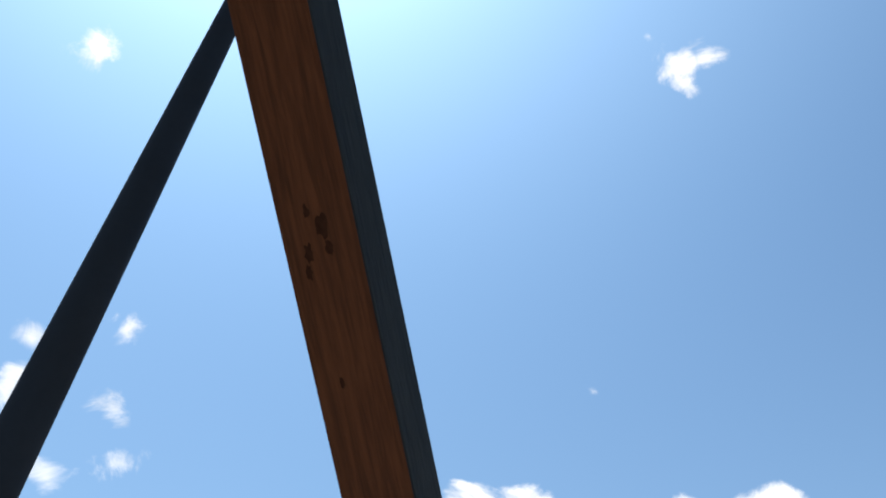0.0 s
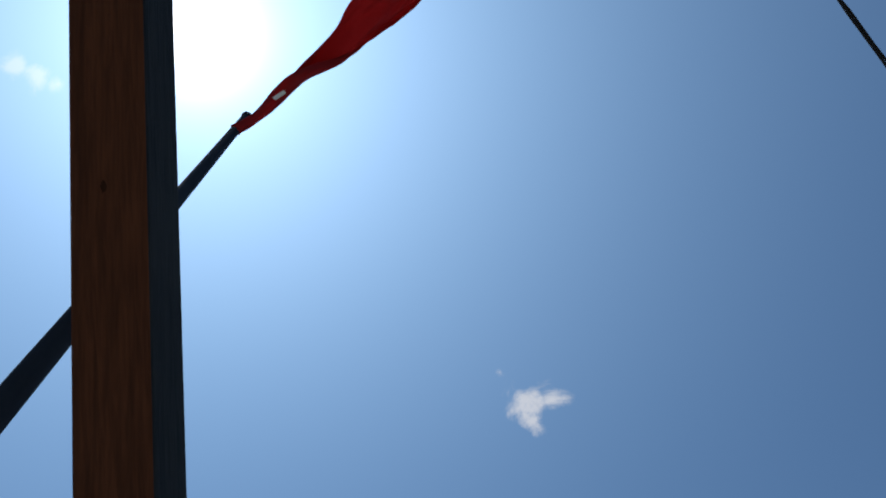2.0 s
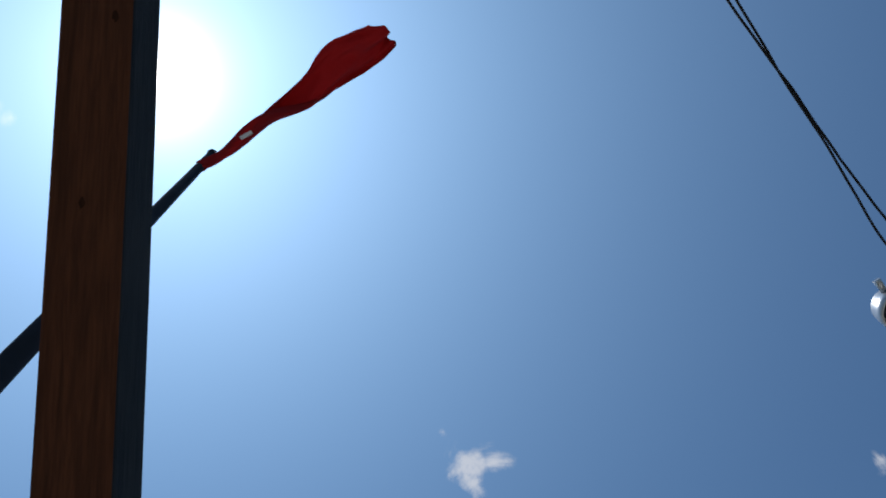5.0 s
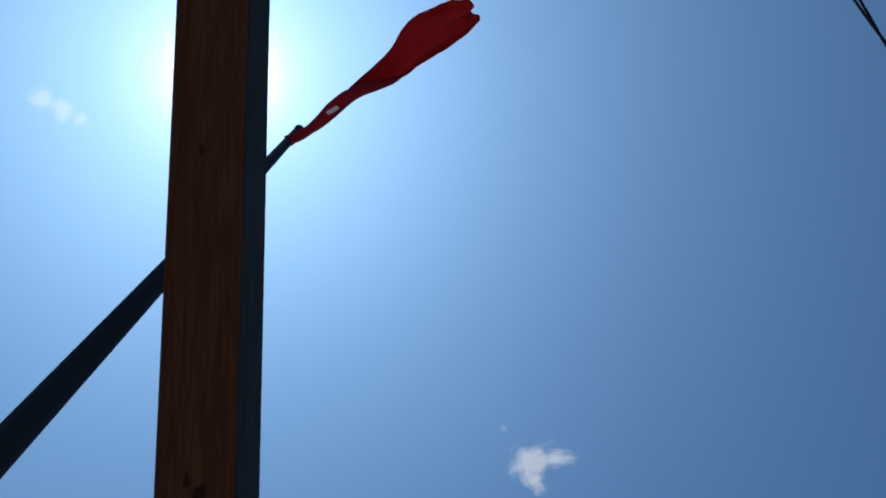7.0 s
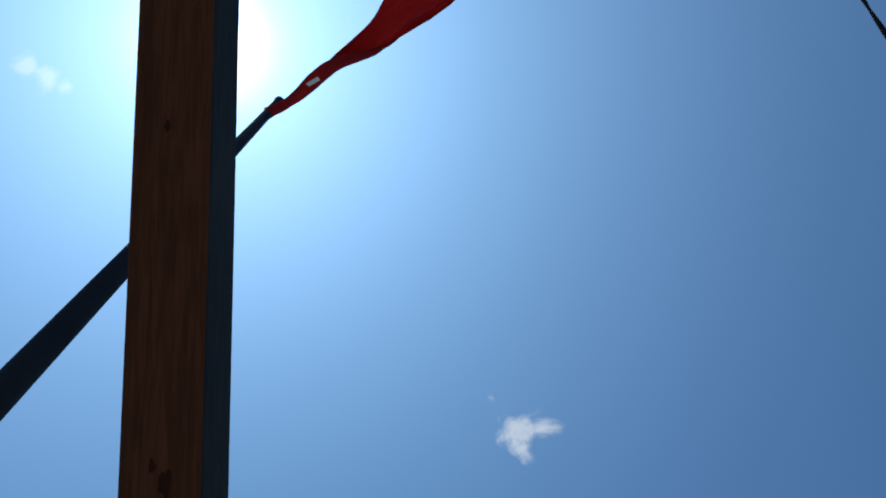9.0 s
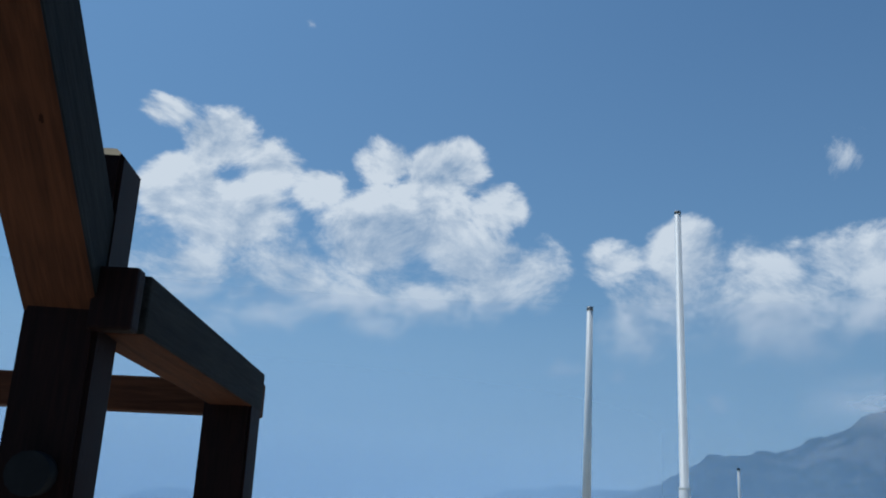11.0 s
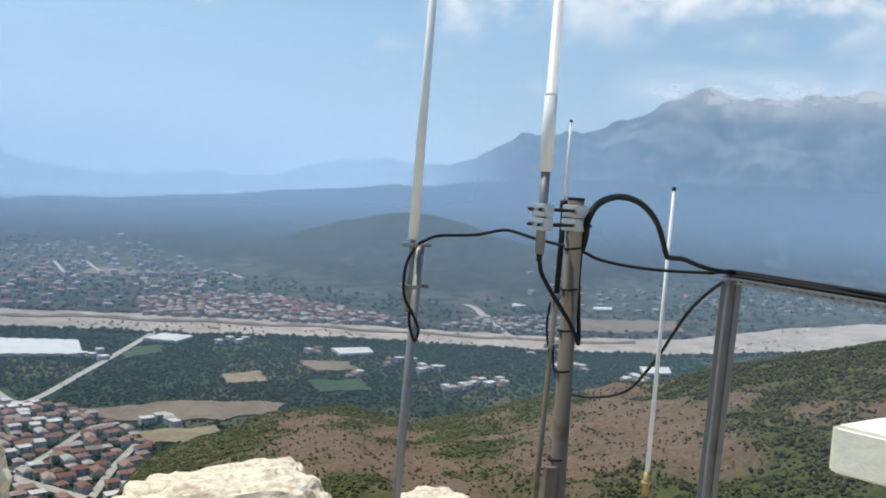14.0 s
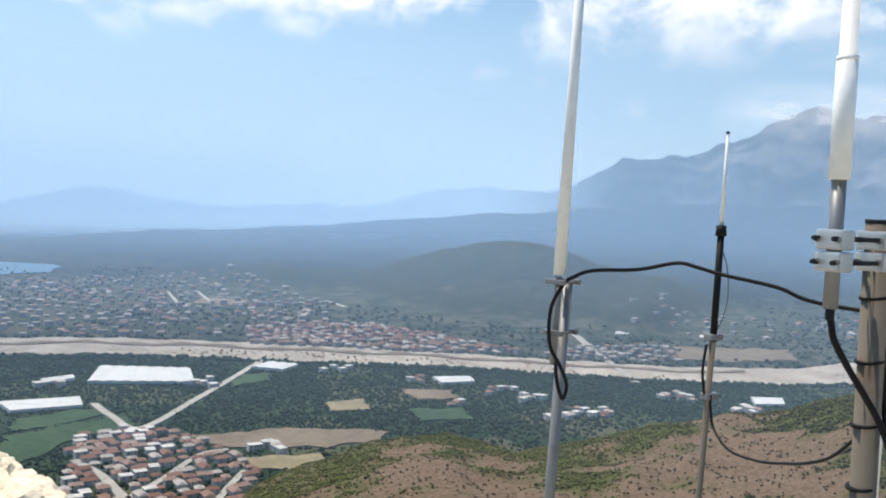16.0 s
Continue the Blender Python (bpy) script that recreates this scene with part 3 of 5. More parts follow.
def road(name, way_points, width, label, lift=1.9):
    p = [Vector((*on_floor(*k), 0)) for k in way_points]
    p = smooth_line(p, 6)
    left, right = [], []
    for q in range(len(p)):
        d = (p[min(q + 1, len(p) - 1)] - p[max(q - 1, 0)]).normalized()
        s = Vector((-d.y, d.x, 0)) * width / 2
        left.append((p[q] + s).xy[:])
        right.append((p[q] - s).xy[:])
    return strip(name, right, left, FLOOR_Z + lift, ROAD, label, "road")


ROADS = [(((98.6, -12.95), (97.6, -13.7), (95.8, -14.5), (92.6, -12.85), (90.0, -11.3), (88.6, -10.4)), 8),
         (((99.6, -16.2), (98.0, -17.2), (96.5, -18.6), (94.0, -19.6), (92.0, -20.3), (90.8, -21.0)), 8),
         (((96.5, -18.6), (94.5, -17.6), (92.2, -16.2), (90.5, -15.9)), 6), (((92.0, -20.3), (90.6, -18.4), (89.4, -17.2)), 6),
         (((86.6, -8.3), (85.3, -8.9), (84.4, -9.3)), 9), (((81.2, -8.6), (80.6, -9.3)), 9), (((94.5, -6.2), (93.9, -6.9)), 7), (((92.8, -6.1), (91.9, -6.8)), 7),
         (((88.8, -5.6), (86.6, -5.75), (85.0, -6.4), (83.4, -6.9)), 9), (((70.0, -7.8), (68.6, -7.9), (67.6, -8.6), (66.5, -9.4)), 14), (((66.5, -9.3), (64.5, -10.6)), 10)]
for way_points, width in ROADS:
    road("road", way_points, width, "pale narrow road on the valley floor")

field("sea", ((112, -4.5), (101.6, -4.55), (100.7, -4.8), (101.5, -5.15), (105, -5.3), (112, -5.4)), SEA, "strip of turquoise sea in a bay", 2.0)


def ridge(name, skyline, r0, r1, mat, label, seed, depth=500, rough=60.0, step=0.2, base=FLOOR_Z - 60):
    """A mountain: slopes rise unevenly from r0 to the crest at r1 and fall away behind it."""
    a = np.arange(skyline[0][0], skyline[-1][0] + 0.01, step)
    e = np.interp(a, [s[0] for s in skyline], [s[1] for s in skyline])
    rng = np.random.RandomState(seed)
    for o in range(4):
        e = e + 0.10 / 1.8 ** o * np.sin(a * 2.2 * 2 ** o + rng.uniform(0, 6))
    t = np.concatenate([np.linspace(0, 1, 46), [1.25, 1.6]])
    aa, tt = np.meshgrid(a, t)
    rr = r0 + (r1 - r0) * tt
    crest = CAM_Z + r1 * tan(np.tile(e, (len(t), 1)))
    up = np.clip(tt, 0, 1) ** 1.15
    z = base + (crest - base) * up
    x, y = rr * np.cos(np.radians(aa)), rr * np.sin(np.radians(aa))
    fold = np.abs(wobble(x, y, 330.0, seed)) * 1.6 + np.abs(wobble(x, y, 110.0, seed + 1)) * 0.7
    z = z - rough * fold * np.sin(np.pi * np.clip(tt, 0, 1)) ** 0.8
    z = np.where(tt > 1, crest - (tt - 1) * depth, z)
    n = len(a)
    i, j = np.meshgrid(np.arange(len(t) - 1), np.arange(n - 1), indexing="ij")
    q = np.stack([i * n + j, (i + 1) * n + j, (i + 1) * n + j + 1, i * n + j + 1], -1).reshape(-1, 4)[:, ::-1]
    ob = new(name, big_mesh(name, np.stack([x, y, z], -1).reshape(-1, 3), q, mat, True))
    return tagged(ob, label, "mountain", kind="structure")


ridge("mountain", ((24, 6.4), (36, 6.6), (42.6, 6.5), (45, 6.9), (48.8, 6.5), (52.2, 6.2), (55.3, 6.9), (58.6, 5.1), (62.1, 3.8), (66.2, 3.4), (68, 2.4), (70, 0.8), (73, -0.6), (77, -3)),
      2700, 4450, MOUNT, "steep wooded mountain with pale cliffs in blue haze", 11, rough=120.0)
ridge("middle_range", ((66, 0.5), (69, 1.6), (71.7, 1.1), (74.7, 1.35), (77, 1.05), (79.2, 0.8), (80.6, 0.0), (84, -0.6), (88, -2.5)), 3700, 4600, RANGE, "low blue mountain range in haze", 21, rough=40.0)
ridge("far_range", ((76, -0.6), (80.5, -0.15), (83, -0.4), (86, -0.2), (88.2, -0.5), (91.5, -0.75), (95.5, -0.4), (98.6, 0.25), (101, -0.2), (103, -0.9), (108, -1.2), (116, -1.4)), 3900, 4750, RANGE, "pale distant mountain range in haze", 31, rough=30.0)

# thin haze over the valley, painted on tinted see-through sheets
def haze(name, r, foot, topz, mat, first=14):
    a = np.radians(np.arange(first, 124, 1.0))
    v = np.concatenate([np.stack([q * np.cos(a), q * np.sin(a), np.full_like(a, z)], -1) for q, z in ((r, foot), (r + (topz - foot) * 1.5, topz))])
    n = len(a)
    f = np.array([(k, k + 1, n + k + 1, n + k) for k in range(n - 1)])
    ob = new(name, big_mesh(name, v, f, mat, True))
    return tagged(ob, "blue-tinted clear sheet that paints haze over the valley", "haze", kind="structure")


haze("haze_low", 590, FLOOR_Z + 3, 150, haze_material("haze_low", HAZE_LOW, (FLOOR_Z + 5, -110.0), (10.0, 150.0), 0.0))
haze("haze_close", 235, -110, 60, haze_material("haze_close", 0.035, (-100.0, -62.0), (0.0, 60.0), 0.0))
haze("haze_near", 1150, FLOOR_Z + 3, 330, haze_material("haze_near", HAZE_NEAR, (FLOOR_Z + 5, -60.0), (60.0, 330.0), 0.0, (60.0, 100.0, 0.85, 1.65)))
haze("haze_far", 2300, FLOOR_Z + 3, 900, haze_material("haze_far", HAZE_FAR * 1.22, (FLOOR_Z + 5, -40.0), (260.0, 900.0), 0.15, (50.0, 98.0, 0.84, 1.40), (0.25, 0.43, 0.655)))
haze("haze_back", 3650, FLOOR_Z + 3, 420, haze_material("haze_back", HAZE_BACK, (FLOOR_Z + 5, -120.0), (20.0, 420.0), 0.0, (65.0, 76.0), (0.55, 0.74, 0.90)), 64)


def cloud_cap():
    """Thin cloud lying on the mountain top."""
    m = bpy.data.materials.new("cloud_cap")
    m.use_nodes = True
    k = Graph(m.node_tree)
    k.nodes.clear()
    p = spot(k)
    s = k.nodes.new("ShaderNodeSeparateXYZ")
    k.put(s.inputs[0], p)
    turn = k.math("MULTIPLY", k.math("ARCTAN2", s.outputs[1], s.outputs[0]), 57.2958)
    n = k.noise(p, 0.009, 6.0, 0.55, 0.3)
    a = k.math("MULTIPLY", k.span(s.outputs[2], 205.0, 310.0), k.span(s.outputs[2], 320.0, 470.0, 1.0, 0.0))
    a = k.math("MULTIPLY", a, k.span(turn, 55.5, 62.5, 1.0, 0.0))
    a = k.math("MULTIPLY", a, k.span(n, 0.30, 0.70, 0.14, 0.44))
    both, x = k.nodes.new("ShaderNodeBsdfDiffuse"), k.nodes.new("ShaderNodeMixShader")
    k.put(both.inputs[0], (0.86, 0.83, 0.82))
    clear = k.nodes.new("ShaderNodeBsdfTransparent")
    k.put(x.inputs[0], a)
    k.links.new(clear.outputs[0], x.inputs[1])
    k.links.new(both.outputs[0], x.inputs[2])
    o = k.nodes.new("ShaderNodeOutputMaterial")
    k.links.new(x.outputs[0], o.inputs[0])
    h = np.radians(np.arange(20, 62, 1.0))
    v = np.concatenate([np.stack([q * np.cos(h), q * np.sin(h), np.full_like(h, z)], -1) for q, z in ((2600, 190), (3190, 585))])
    c = len(h)
    f = np.array([(q, q + 1, c + q + 1, c + q) for q in range(c - 1)])
    tagged(new("cloud", big_mesh("cloud", v, f, m, True)), "thin white cloud on the mountain top", "cloud", kind="structure")


cloud_cap()


# ---------------- summit terrace ----------------
# added floor, out of view; its pale tone brightens what stands above
part_ = part("terrace", box(3.3, 4.6, 0.5, 0.02, (0, 0, -0.25)), FLOOR, None, "", pose(0.0, 0.1, 0.0))
tagged(part_, "unseen rough concrete terrace added on the summit, pale to bounce light", "terrace", kind="structure")


def beam_along(name, start, end, width, tall, mats, parent, label="", shift=0.0, bevel=0.006):
    """A squared timber from start to end (its axis), with mats for (under side, other sides)."""
    a, b = Vector(start), Vector(end)
    d = b - a
    bm = box(d.length, width, tall, bevel)
    bm.normal_update()
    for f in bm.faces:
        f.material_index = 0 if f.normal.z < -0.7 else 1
    q = d.to_track_quat("X", "Z").to_matrix().to_4x4()
    return part(name, bm, mats, parent, label, Matrix.Translation((a + b) / 2) @ q)


# rafter: its right lower edge runs along this line
RD = Vector((0.05781, 0.76673, -0.63937)).normalized()
RU = Vector((0.99717, -0.07519, 0.0))
RN = RU.cross(RD)
RN = RN if RN.z > 0 else -RN
J = Vector((-0.368, 1.612, 1.825))
RW, RH = 0.126, 0.14


def along(s):
    return J - RU * RW / 2 + RN * RH / 2 + RD * s


frame_ = thing("timber_frame", (-0.4, 1.7, 0.0), "dark-stained timber roof frame of posts and beams on the summit", "timber frame")
inv = frame_.matrix_basis.inverted()


def fpart(ob):
    ob.matrix_basis = inv @ ob.matrix_basis
    return ob


# brown on the under side, darker grey on all other faces
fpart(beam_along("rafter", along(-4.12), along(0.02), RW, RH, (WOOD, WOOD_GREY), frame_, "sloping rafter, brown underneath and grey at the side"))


def post(x, y, w, z0, z1, turn, label=""):
    """A square post with a chamfered top and cut end."""
    bm = box(w, w, z1 - z0, 0.0, (0, 0, (z1 - z0) / 2))
    top_edges = [e for e in bm.edges if all(v.co.z > z1 - z0 - 1e-4 for v in e.verts)]
    bmesh.ops.bevel(bm, geom=top_edges, offset=0.02, segments=1, affect="EDGES")
    up = [e for e in bm.edges if abs(e.verts[0].co.z - e.verts[1].co.z) > 0.5]
    bmesh.ops.bevel(bm, geom=up, offset=0.008, segments=2, affect="EDGES")
    bm.normal_update()
    for f in bm.faces:
        f.material_index = 1 if f.normal.z > 0.3 else 0
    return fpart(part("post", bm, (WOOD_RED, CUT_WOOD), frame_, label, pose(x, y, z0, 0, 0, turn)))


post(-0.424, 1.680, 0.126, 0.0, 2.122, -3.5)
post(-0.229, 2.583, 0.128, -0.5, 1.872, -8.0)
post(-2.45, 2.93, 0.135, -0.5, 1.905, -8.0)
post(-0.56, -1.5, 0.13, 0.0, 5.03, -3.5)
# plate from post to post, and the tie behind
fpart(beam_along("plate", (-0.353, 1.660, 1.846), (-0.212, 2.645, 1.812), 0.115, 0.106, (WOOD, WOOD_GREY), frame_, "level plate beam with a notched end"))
fpart(beam_along("tie_beam", (-0.16, 2.655, 1.795), (-2.6, 2.99, 1.795), 0.09, 0.095, (WOOD, WOOD), frame_))
bm = box(0.03, 0.012, 0.16, 0.003)
fpart(part("board", bm, CUT_WOOD, frame_, "small pale wooden board nailed on a post", pose(-0.262, 2.545, 0.86, 0, 0, -8)))
fpart(beam_along("rail", (-0.20, 2.60, 0.735), (-2.4, 2.92, 0.735), 0.10, 0.05, (WOOD, CUT_WOOD), frame_, "pale weathered hand rail"))
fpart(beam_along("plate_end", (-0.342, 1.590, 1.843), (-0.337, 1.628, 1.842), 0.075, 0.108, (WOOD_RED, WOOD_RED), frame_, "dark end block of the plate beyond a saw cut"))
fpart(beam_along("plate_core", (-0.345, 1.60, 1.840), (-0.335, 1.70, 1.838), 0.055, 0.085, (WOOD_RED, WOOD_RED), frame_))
# knots on the under side of the rafter
knot_rng = random.Random(12)
for s, across, size in ((-0.823, -0.078, 0.0075), (-1.035, -0.085, 0.013), (-1.075, -0.055, 0.017), (-1.040, -0.050, 0.011), (-1.005, -0.092, 0.010), (-1.10, -0.075, 0.009), (-0.35, -0.03, 0.006), (-1.62, -0.07, 0.008), (-1.95, -0.03, 0.009), (-2.3, -0.08, 0.007)):
    bm = bmesh.new()
    ring = []
    for q in range(18):
        a, r_ = 2 * math.pi * q / 18, size * knot_rng.uniform(0.55, 1.0)
        ring.append(bm.verts.new((1.5 * r_ * math.cos(a), 0.75 * r_ * math.sin(a), 0.0)))
    hub = bm.verts.new((0, 0, -0.0012))
    for q in range(18):
        bm.faces.new((ring[q], hub, ring[(q + 1) % 18]))
    fpart(part("knot", bm, KNOT, frame_, "", Matrix.Translation(J + RU * across + RD * s - RN * 0.0006) @ RD.to_track_quat("X", "Z").to_matrix().to_4x4()))
# dark round shape on the post, built as a plain short cylinder
bm = tube([(-0.05, 0, 0), (0.05, 0, 0)], 0.035, 14)
fpart(part("bolt_cap", bm, RUBBER, frame_, "dark round knob", pose(-0.424, 1.628, 1.555, 0, 0, 86.5)))

# ---------------- flag and its pole ----------------
pole = thing("flagpole", (-1.144, 0.764, 0.0), "dark tapered steel flagpole leaning slightly", "flagpole")
P0, P1 = Vector((-1.178, 0.745, -0.4)), Vector((-0.710, 1.008, 5.05))
P1 = P0.lerp(P1, 0.93)
bm = tube([P0 + (P1 - P0) * t for t in (0, 0.30, 0.45, 0.60, 0.78, 1.0)], [0.050, 0.046, 0.041, 0.034, 0.026, 0.016], 18)
part("shaft", bm, DARK_STEEL, pole, "", Matrix.Translation(P0 * 0) @ Matrix.Translation(-pole.matrix_basis.translation))
bm = bmesh.new()
bmesh.ops.create_uvsphere(bm, u_segments=14, v_segments=8, radius=0.02, matrix=Matrix.Translation(P1))
part("finial", bm, DARK_STEEL, pole, "", Matrix.Translation(-pole.matrix_basis.translation), True)


def flag():
    """Cloth wrung into a rope at the pole and opening towards its free end."""
    root = P0 + (P1 - P0) * 0.972
    tip = root + (Vector((-0.160, 0.635, 5.06)) - root) * 1.10
    line = (tip - root).normalized()
    side = Vector((0.35, 0.85, 0.10))
    side = (side - line * side.dot(line)).normalized()
    lift = line.cross(side)
    nu, nv = 72, 22
    v = []
    for a in range(nu + 1):
        s = a / nu
        mid = root.lerp(tip, s) + Vector((-0.02, 0.04, 0.06)) * math.sin(math.pi * s) + side * 0.010 * math.sin(s * 15)
        half = float(np.interp(s, (0, 0.10, 0.22, 0.34, 0.50, 0.68, 0.82, 0.93, 1.0), (0.022, 0.017, 0.032, 0.036, 0.062, 0.083, 0.096, 0.088, 0.070)))
        open_ = float(np.interp(s, (0.0, 0.30, 0.65, 1.0), (0.0, 0.12, 0.75, 1.0)))
        turn = 5.2 * (1 - s) ** 2
        for b in range(nv + 1):
            w = b / nv * 2 - 1
            ang = w * 2.6 + turn
            rope = side * (half * math.sin(ang)) + lift * (half * 0.8 * math.cos(ang) * (1 + 0.25 * math.sin(w * 7 + s * 12)))
            fold = 0.030 * math.sin(w * 3.4 + s * 6.5) + 0.014 * math.sin(w * 8 - s * 13) + 0.006 * math.sin(w * 15 + s * 21)
            wide = side * (half * (w + 0.10 * math.sin(3.0 * w + s * 8))) + lift * fold
            ragged = line * ((0.035 * w - 0.045 * w * w + 0.012 * math.sin(w * 9)) * max(0.0, s - 0.6) / 0.4)
            v.append(mid + rope.lerp(wide, open_) + ragged)
    f = []
    for a in range(nu):
        for b in range(nv):
            k = a * (nv + 1) + b
            f.append((k, k + 1, k + nv + 2, k + nv + 1))
    ob = new("flag", mesh_from("cloth", v, f, CLOTH, True))
    ob.data.materials.append(CLOTH_WHITE)
    for poly in ob.data.polygons:
        a, b = divmod(poly.index, nv)
        if 14 <= a <= 17 and 11 <= b <= 12:
            poly.material_index = 1
    solid = ob.modifiers.new("cloth", "SOLIDIFY")
    solid.thickness = 0.0015
    tagged(ob, "red cloth flag with a white patch, wrung by the wind", "flag")


flag()


# ---------------- antennas and cables ----------------
def local(th, ob):
    ob.matrix_basis = th.matrix_basis.inverted() @ ob.matrix_basis
    return ob


def base_at(x, y):
    return ground_z(x, y) - 0.15


def clamp_pair(th, x0, y0, x1, y1, z, r0, r1):
    """A pair of cast clamps with bolts that ties the antenna (0) to the mast (1)."""
    d = Vector((x1 - x0, y1 - y0, 0))
    turn = math.degrees(math.atan2(d.y, d.x))
    for k, (px, py, r) in enumerate(((x0, y0, r0), (x1, y1, r1))):
        for dz in (-0.0245, 0.0245):
            body = local(th, part("clamp", box(0.050 if k == 0 else 0.062, 0.066 if k == 0 else 0.074, 0.045, 0.006), ALU, th, "cast aluminium clamp", pose(px, py, z + dz, 0, 0, turn)))
            for s in (-1, 1):
                bm = tube([(0, 0, -0.007), (0, 0, 0.007)], 0.0070, 6)
                nut = part("nut", bm, STEEL, body, "", pose(-0.027 if k == 0 else -0.033, s * 0.025, 0, 0, 90))
    for dz in (-0.0265, 0.0265):
        for s in (-1, 1):
            o = Vector((-d.y, d.x, 0)).normalized() * 0.024 * s
            bm = tube([Vector((x0, y0, z + dz)) + o - d.normalized() * 0.045, Vector((x1, y1, z + dz)) + o + d.normalized() * 0.065], 0.0055, 8)
            local(th, part("threaded_rod", bm, DARK_STEEL, th, "dark threaded rod"))


# tall antenna in front, on a short mast
mx, my = 1.637, 3.689
mast = thing("antenna_mast", (mx, my, base_at(mx, my)), "weathered grey steel mast with cable bands", "mast")
zt = 1.281
local(mast, part("pipe", tube([(mx + 0.03, my - 0.005, base_at(mx, my)), (mx, my, zt)], 0.0295, 20), PIPE, mast))
local(mast, part("pipe_cap", tube([(mx, my, zt - 0.001), (mx, my, zt + 0.008)], 0.0305, 20), DARK_STEEL, mast))
for dz in (0.17, 0.32, 0.47, 0.62, 0.95):
    local(mast, part("cable_band", tube([(mx, my, zt - dz), (mx + 0.001, my, zt - dz - 0.007)], 0.0325, 18), RUBBER, mast, "black cable band"))
local(mast, part("angle_iron", box(0.045, 0.025, 1.2, 0.003), PIPE, mast, "short rusty angle iron", pose(mx - 0.034, my - 0.028, zt - 1.575)))
ax, ay = 1.478, 3.628
ant = thing("whip_antenna", (ax, ay, 1.14), "tall white fibreglass antenna clamped to a mast", "antenna")
jz = 1.372
local(ant, part("tube", tube([(ax, ay, 1.085), (ax, ay, jz)], 0.0162, 16), STEEL, ant, "bare metal foot tube"))
local(ant, part("radome", tube([(ax, ay, jz), (ax, ay, jz + 0.27), (ax, ay, jz + 0.271), (ax + 0.005, ay, 2.805)], [0.0235, 0.0226, 0.0188, 0.0135], 18), WHITE, ant))
local(ant, part("ring", tube([(ax, ay, jz + 0.262), (ax, ay, jz + 0.272)], 0.0231, 18), WHITE, ant))
local(ant, part("cap", tube([(ax + 0.005, ay, 2.805), (ax + 0.005, ay, 2.817)], 0.0145, 14), STEEL, ant))
local(ant, part("connector", tube([(ax, ay, 1.09), (ax, ay, 1.060)], 0.010, 12), DARK_STEEL, ant))
clamp_pair(ant, ax, ay, mx, my, 1.215, 0.0155, 0.030)

# second tall antenna on its own pole
bx, by = 2.025, 6.700
pole2 = thing("antenna_mast", (bx, by, base_at(bx, by)), "grey steel mast with a cable loop", "mast")
local(pole2, part("pipe", tube([(bx - 0.085, by, base_at(bx, by)), (bx, by, 0.872)], 0.031, 18), STEEL, pole2))
cx, cy = 1.955, 6.655
ant2 = thing("whip_antenna", (cx, cy, 0.4), "tall white fibreglass antenna on a grey mast", "antenna")
local(ant2, part("tube", tube([(cx - 0.01, cy, 0.40), (cx, cy, 0.90)], 0.020, 14), STEEL, ant2))
local(ant2, part("radome", tube([(cx, cy, 0.91), (cx + 0.04, cy, 3.03)], [0.035, 0.024], 18), WHITE, ant2))
local(ant2, part("cap", tube([(cx + 0.04, cy, 3.03), (cx + 0.041, cy, 3.06)], 0.0255, 14), STEEL, ant2))
for z in (0.87, 0.58):
    u = (Vector((bx, by, 0)) - Vector((cx, cy, 0))).normalized()
    e = Vector((-u.y, u.x, 0))
    for s in (-1, 1):
        o = Vector((cx, cy, z)) + e * 0.040 * s
        local(ant2, part("u_bolt", tube([o - u * 0.05, o + u * 0.13], 0.007, 8), STEEL, ant2))
    local(ant2, part("bracket", box(0.03, 0.13, 0.028, 0.003), STEEL, ant2, "", pose(cx - u.x * 0.03, cy - u.y * 0.03, z, 0, 0, math.degrees(math.atan2(u.y, u.x)))))
    local(ant2, part("bracket", box(0.02, 0.13, 0.028, 0.003), STEEL, ant2, "", pose(bx + u.x * 0.035, by + u.y * 0.035, z, 0, 0, math.degrees(math.atan2(u.y, u.x)))))

# third antenna: thin, with a black sleeve
dx, dy = 4.070, 8.60
ant3 = thing("whip_antenna", (dx, dy, base_at(dx, dy)), "thin antenna with a black sleeve on a rusty pole", "antenna")
local(ant3, part("pole", tube([(dx - 0.10, dy, base_at(dx, dy)), (dx, dy, 0.34)], 0.026, 14), PIPE, ant3, "rusty brown pole"))
local(ant3, part("sleeve", tube([(dx, dy, 0.24), (dx + 0.01, dy, 1.13)], 0.0285, 14), RUBBER, ant3, "black sleeve"))
local(ant3, part("joint", tube([(dx + 0.01, dy, 1.13), (dx + 0.01, dy, 1.22)], [0.045, 0.040], 14), RUBBER, ant3))
local(ant3, part("rod", tube([(dx + 0.01, dy, 1.22), (dx + 0.015, dy, 1.98)], [0.017, 0.011], 10), WHITE, ant3))
local(ant3, part("tip", tube([(dx + 0.015, dy, 1.98), (dx + 0.015, dy, 2.0)], 0.016, 8), DARK_STEEL, ant3))
for z in (0.28, -0.22):
    local(ant3, part("clamp", box(0.15, 0.09, 0.05, 0.008), STEEL, ant3, "steel pipe clamp", pose(dx, dy, z, 0, 0, 20)))
loop = [(dx + 0.02, dy, 1.05), (dx + 0.09, dy, 0.85), (dx + 0.11, dy, 0.60), (dx + 0.05, dy, 0.38), (dx - 0.02, dy, 0.30)]
local(ant3, part("wire", tube(loop, 0.006, 6, 6), GREY_WIRE, ant3, "thin grey wire"))
loop = [(dx - 0.07, dy - 0.02, 0.22), (dx - 0.09, dy - 0.02, 0.0), (dx - 0.06, dy - 0.02, -0.22)]
local(ant3, part("cable", tube(loop, 0.012, 8, 6), RUBBER, ant3))

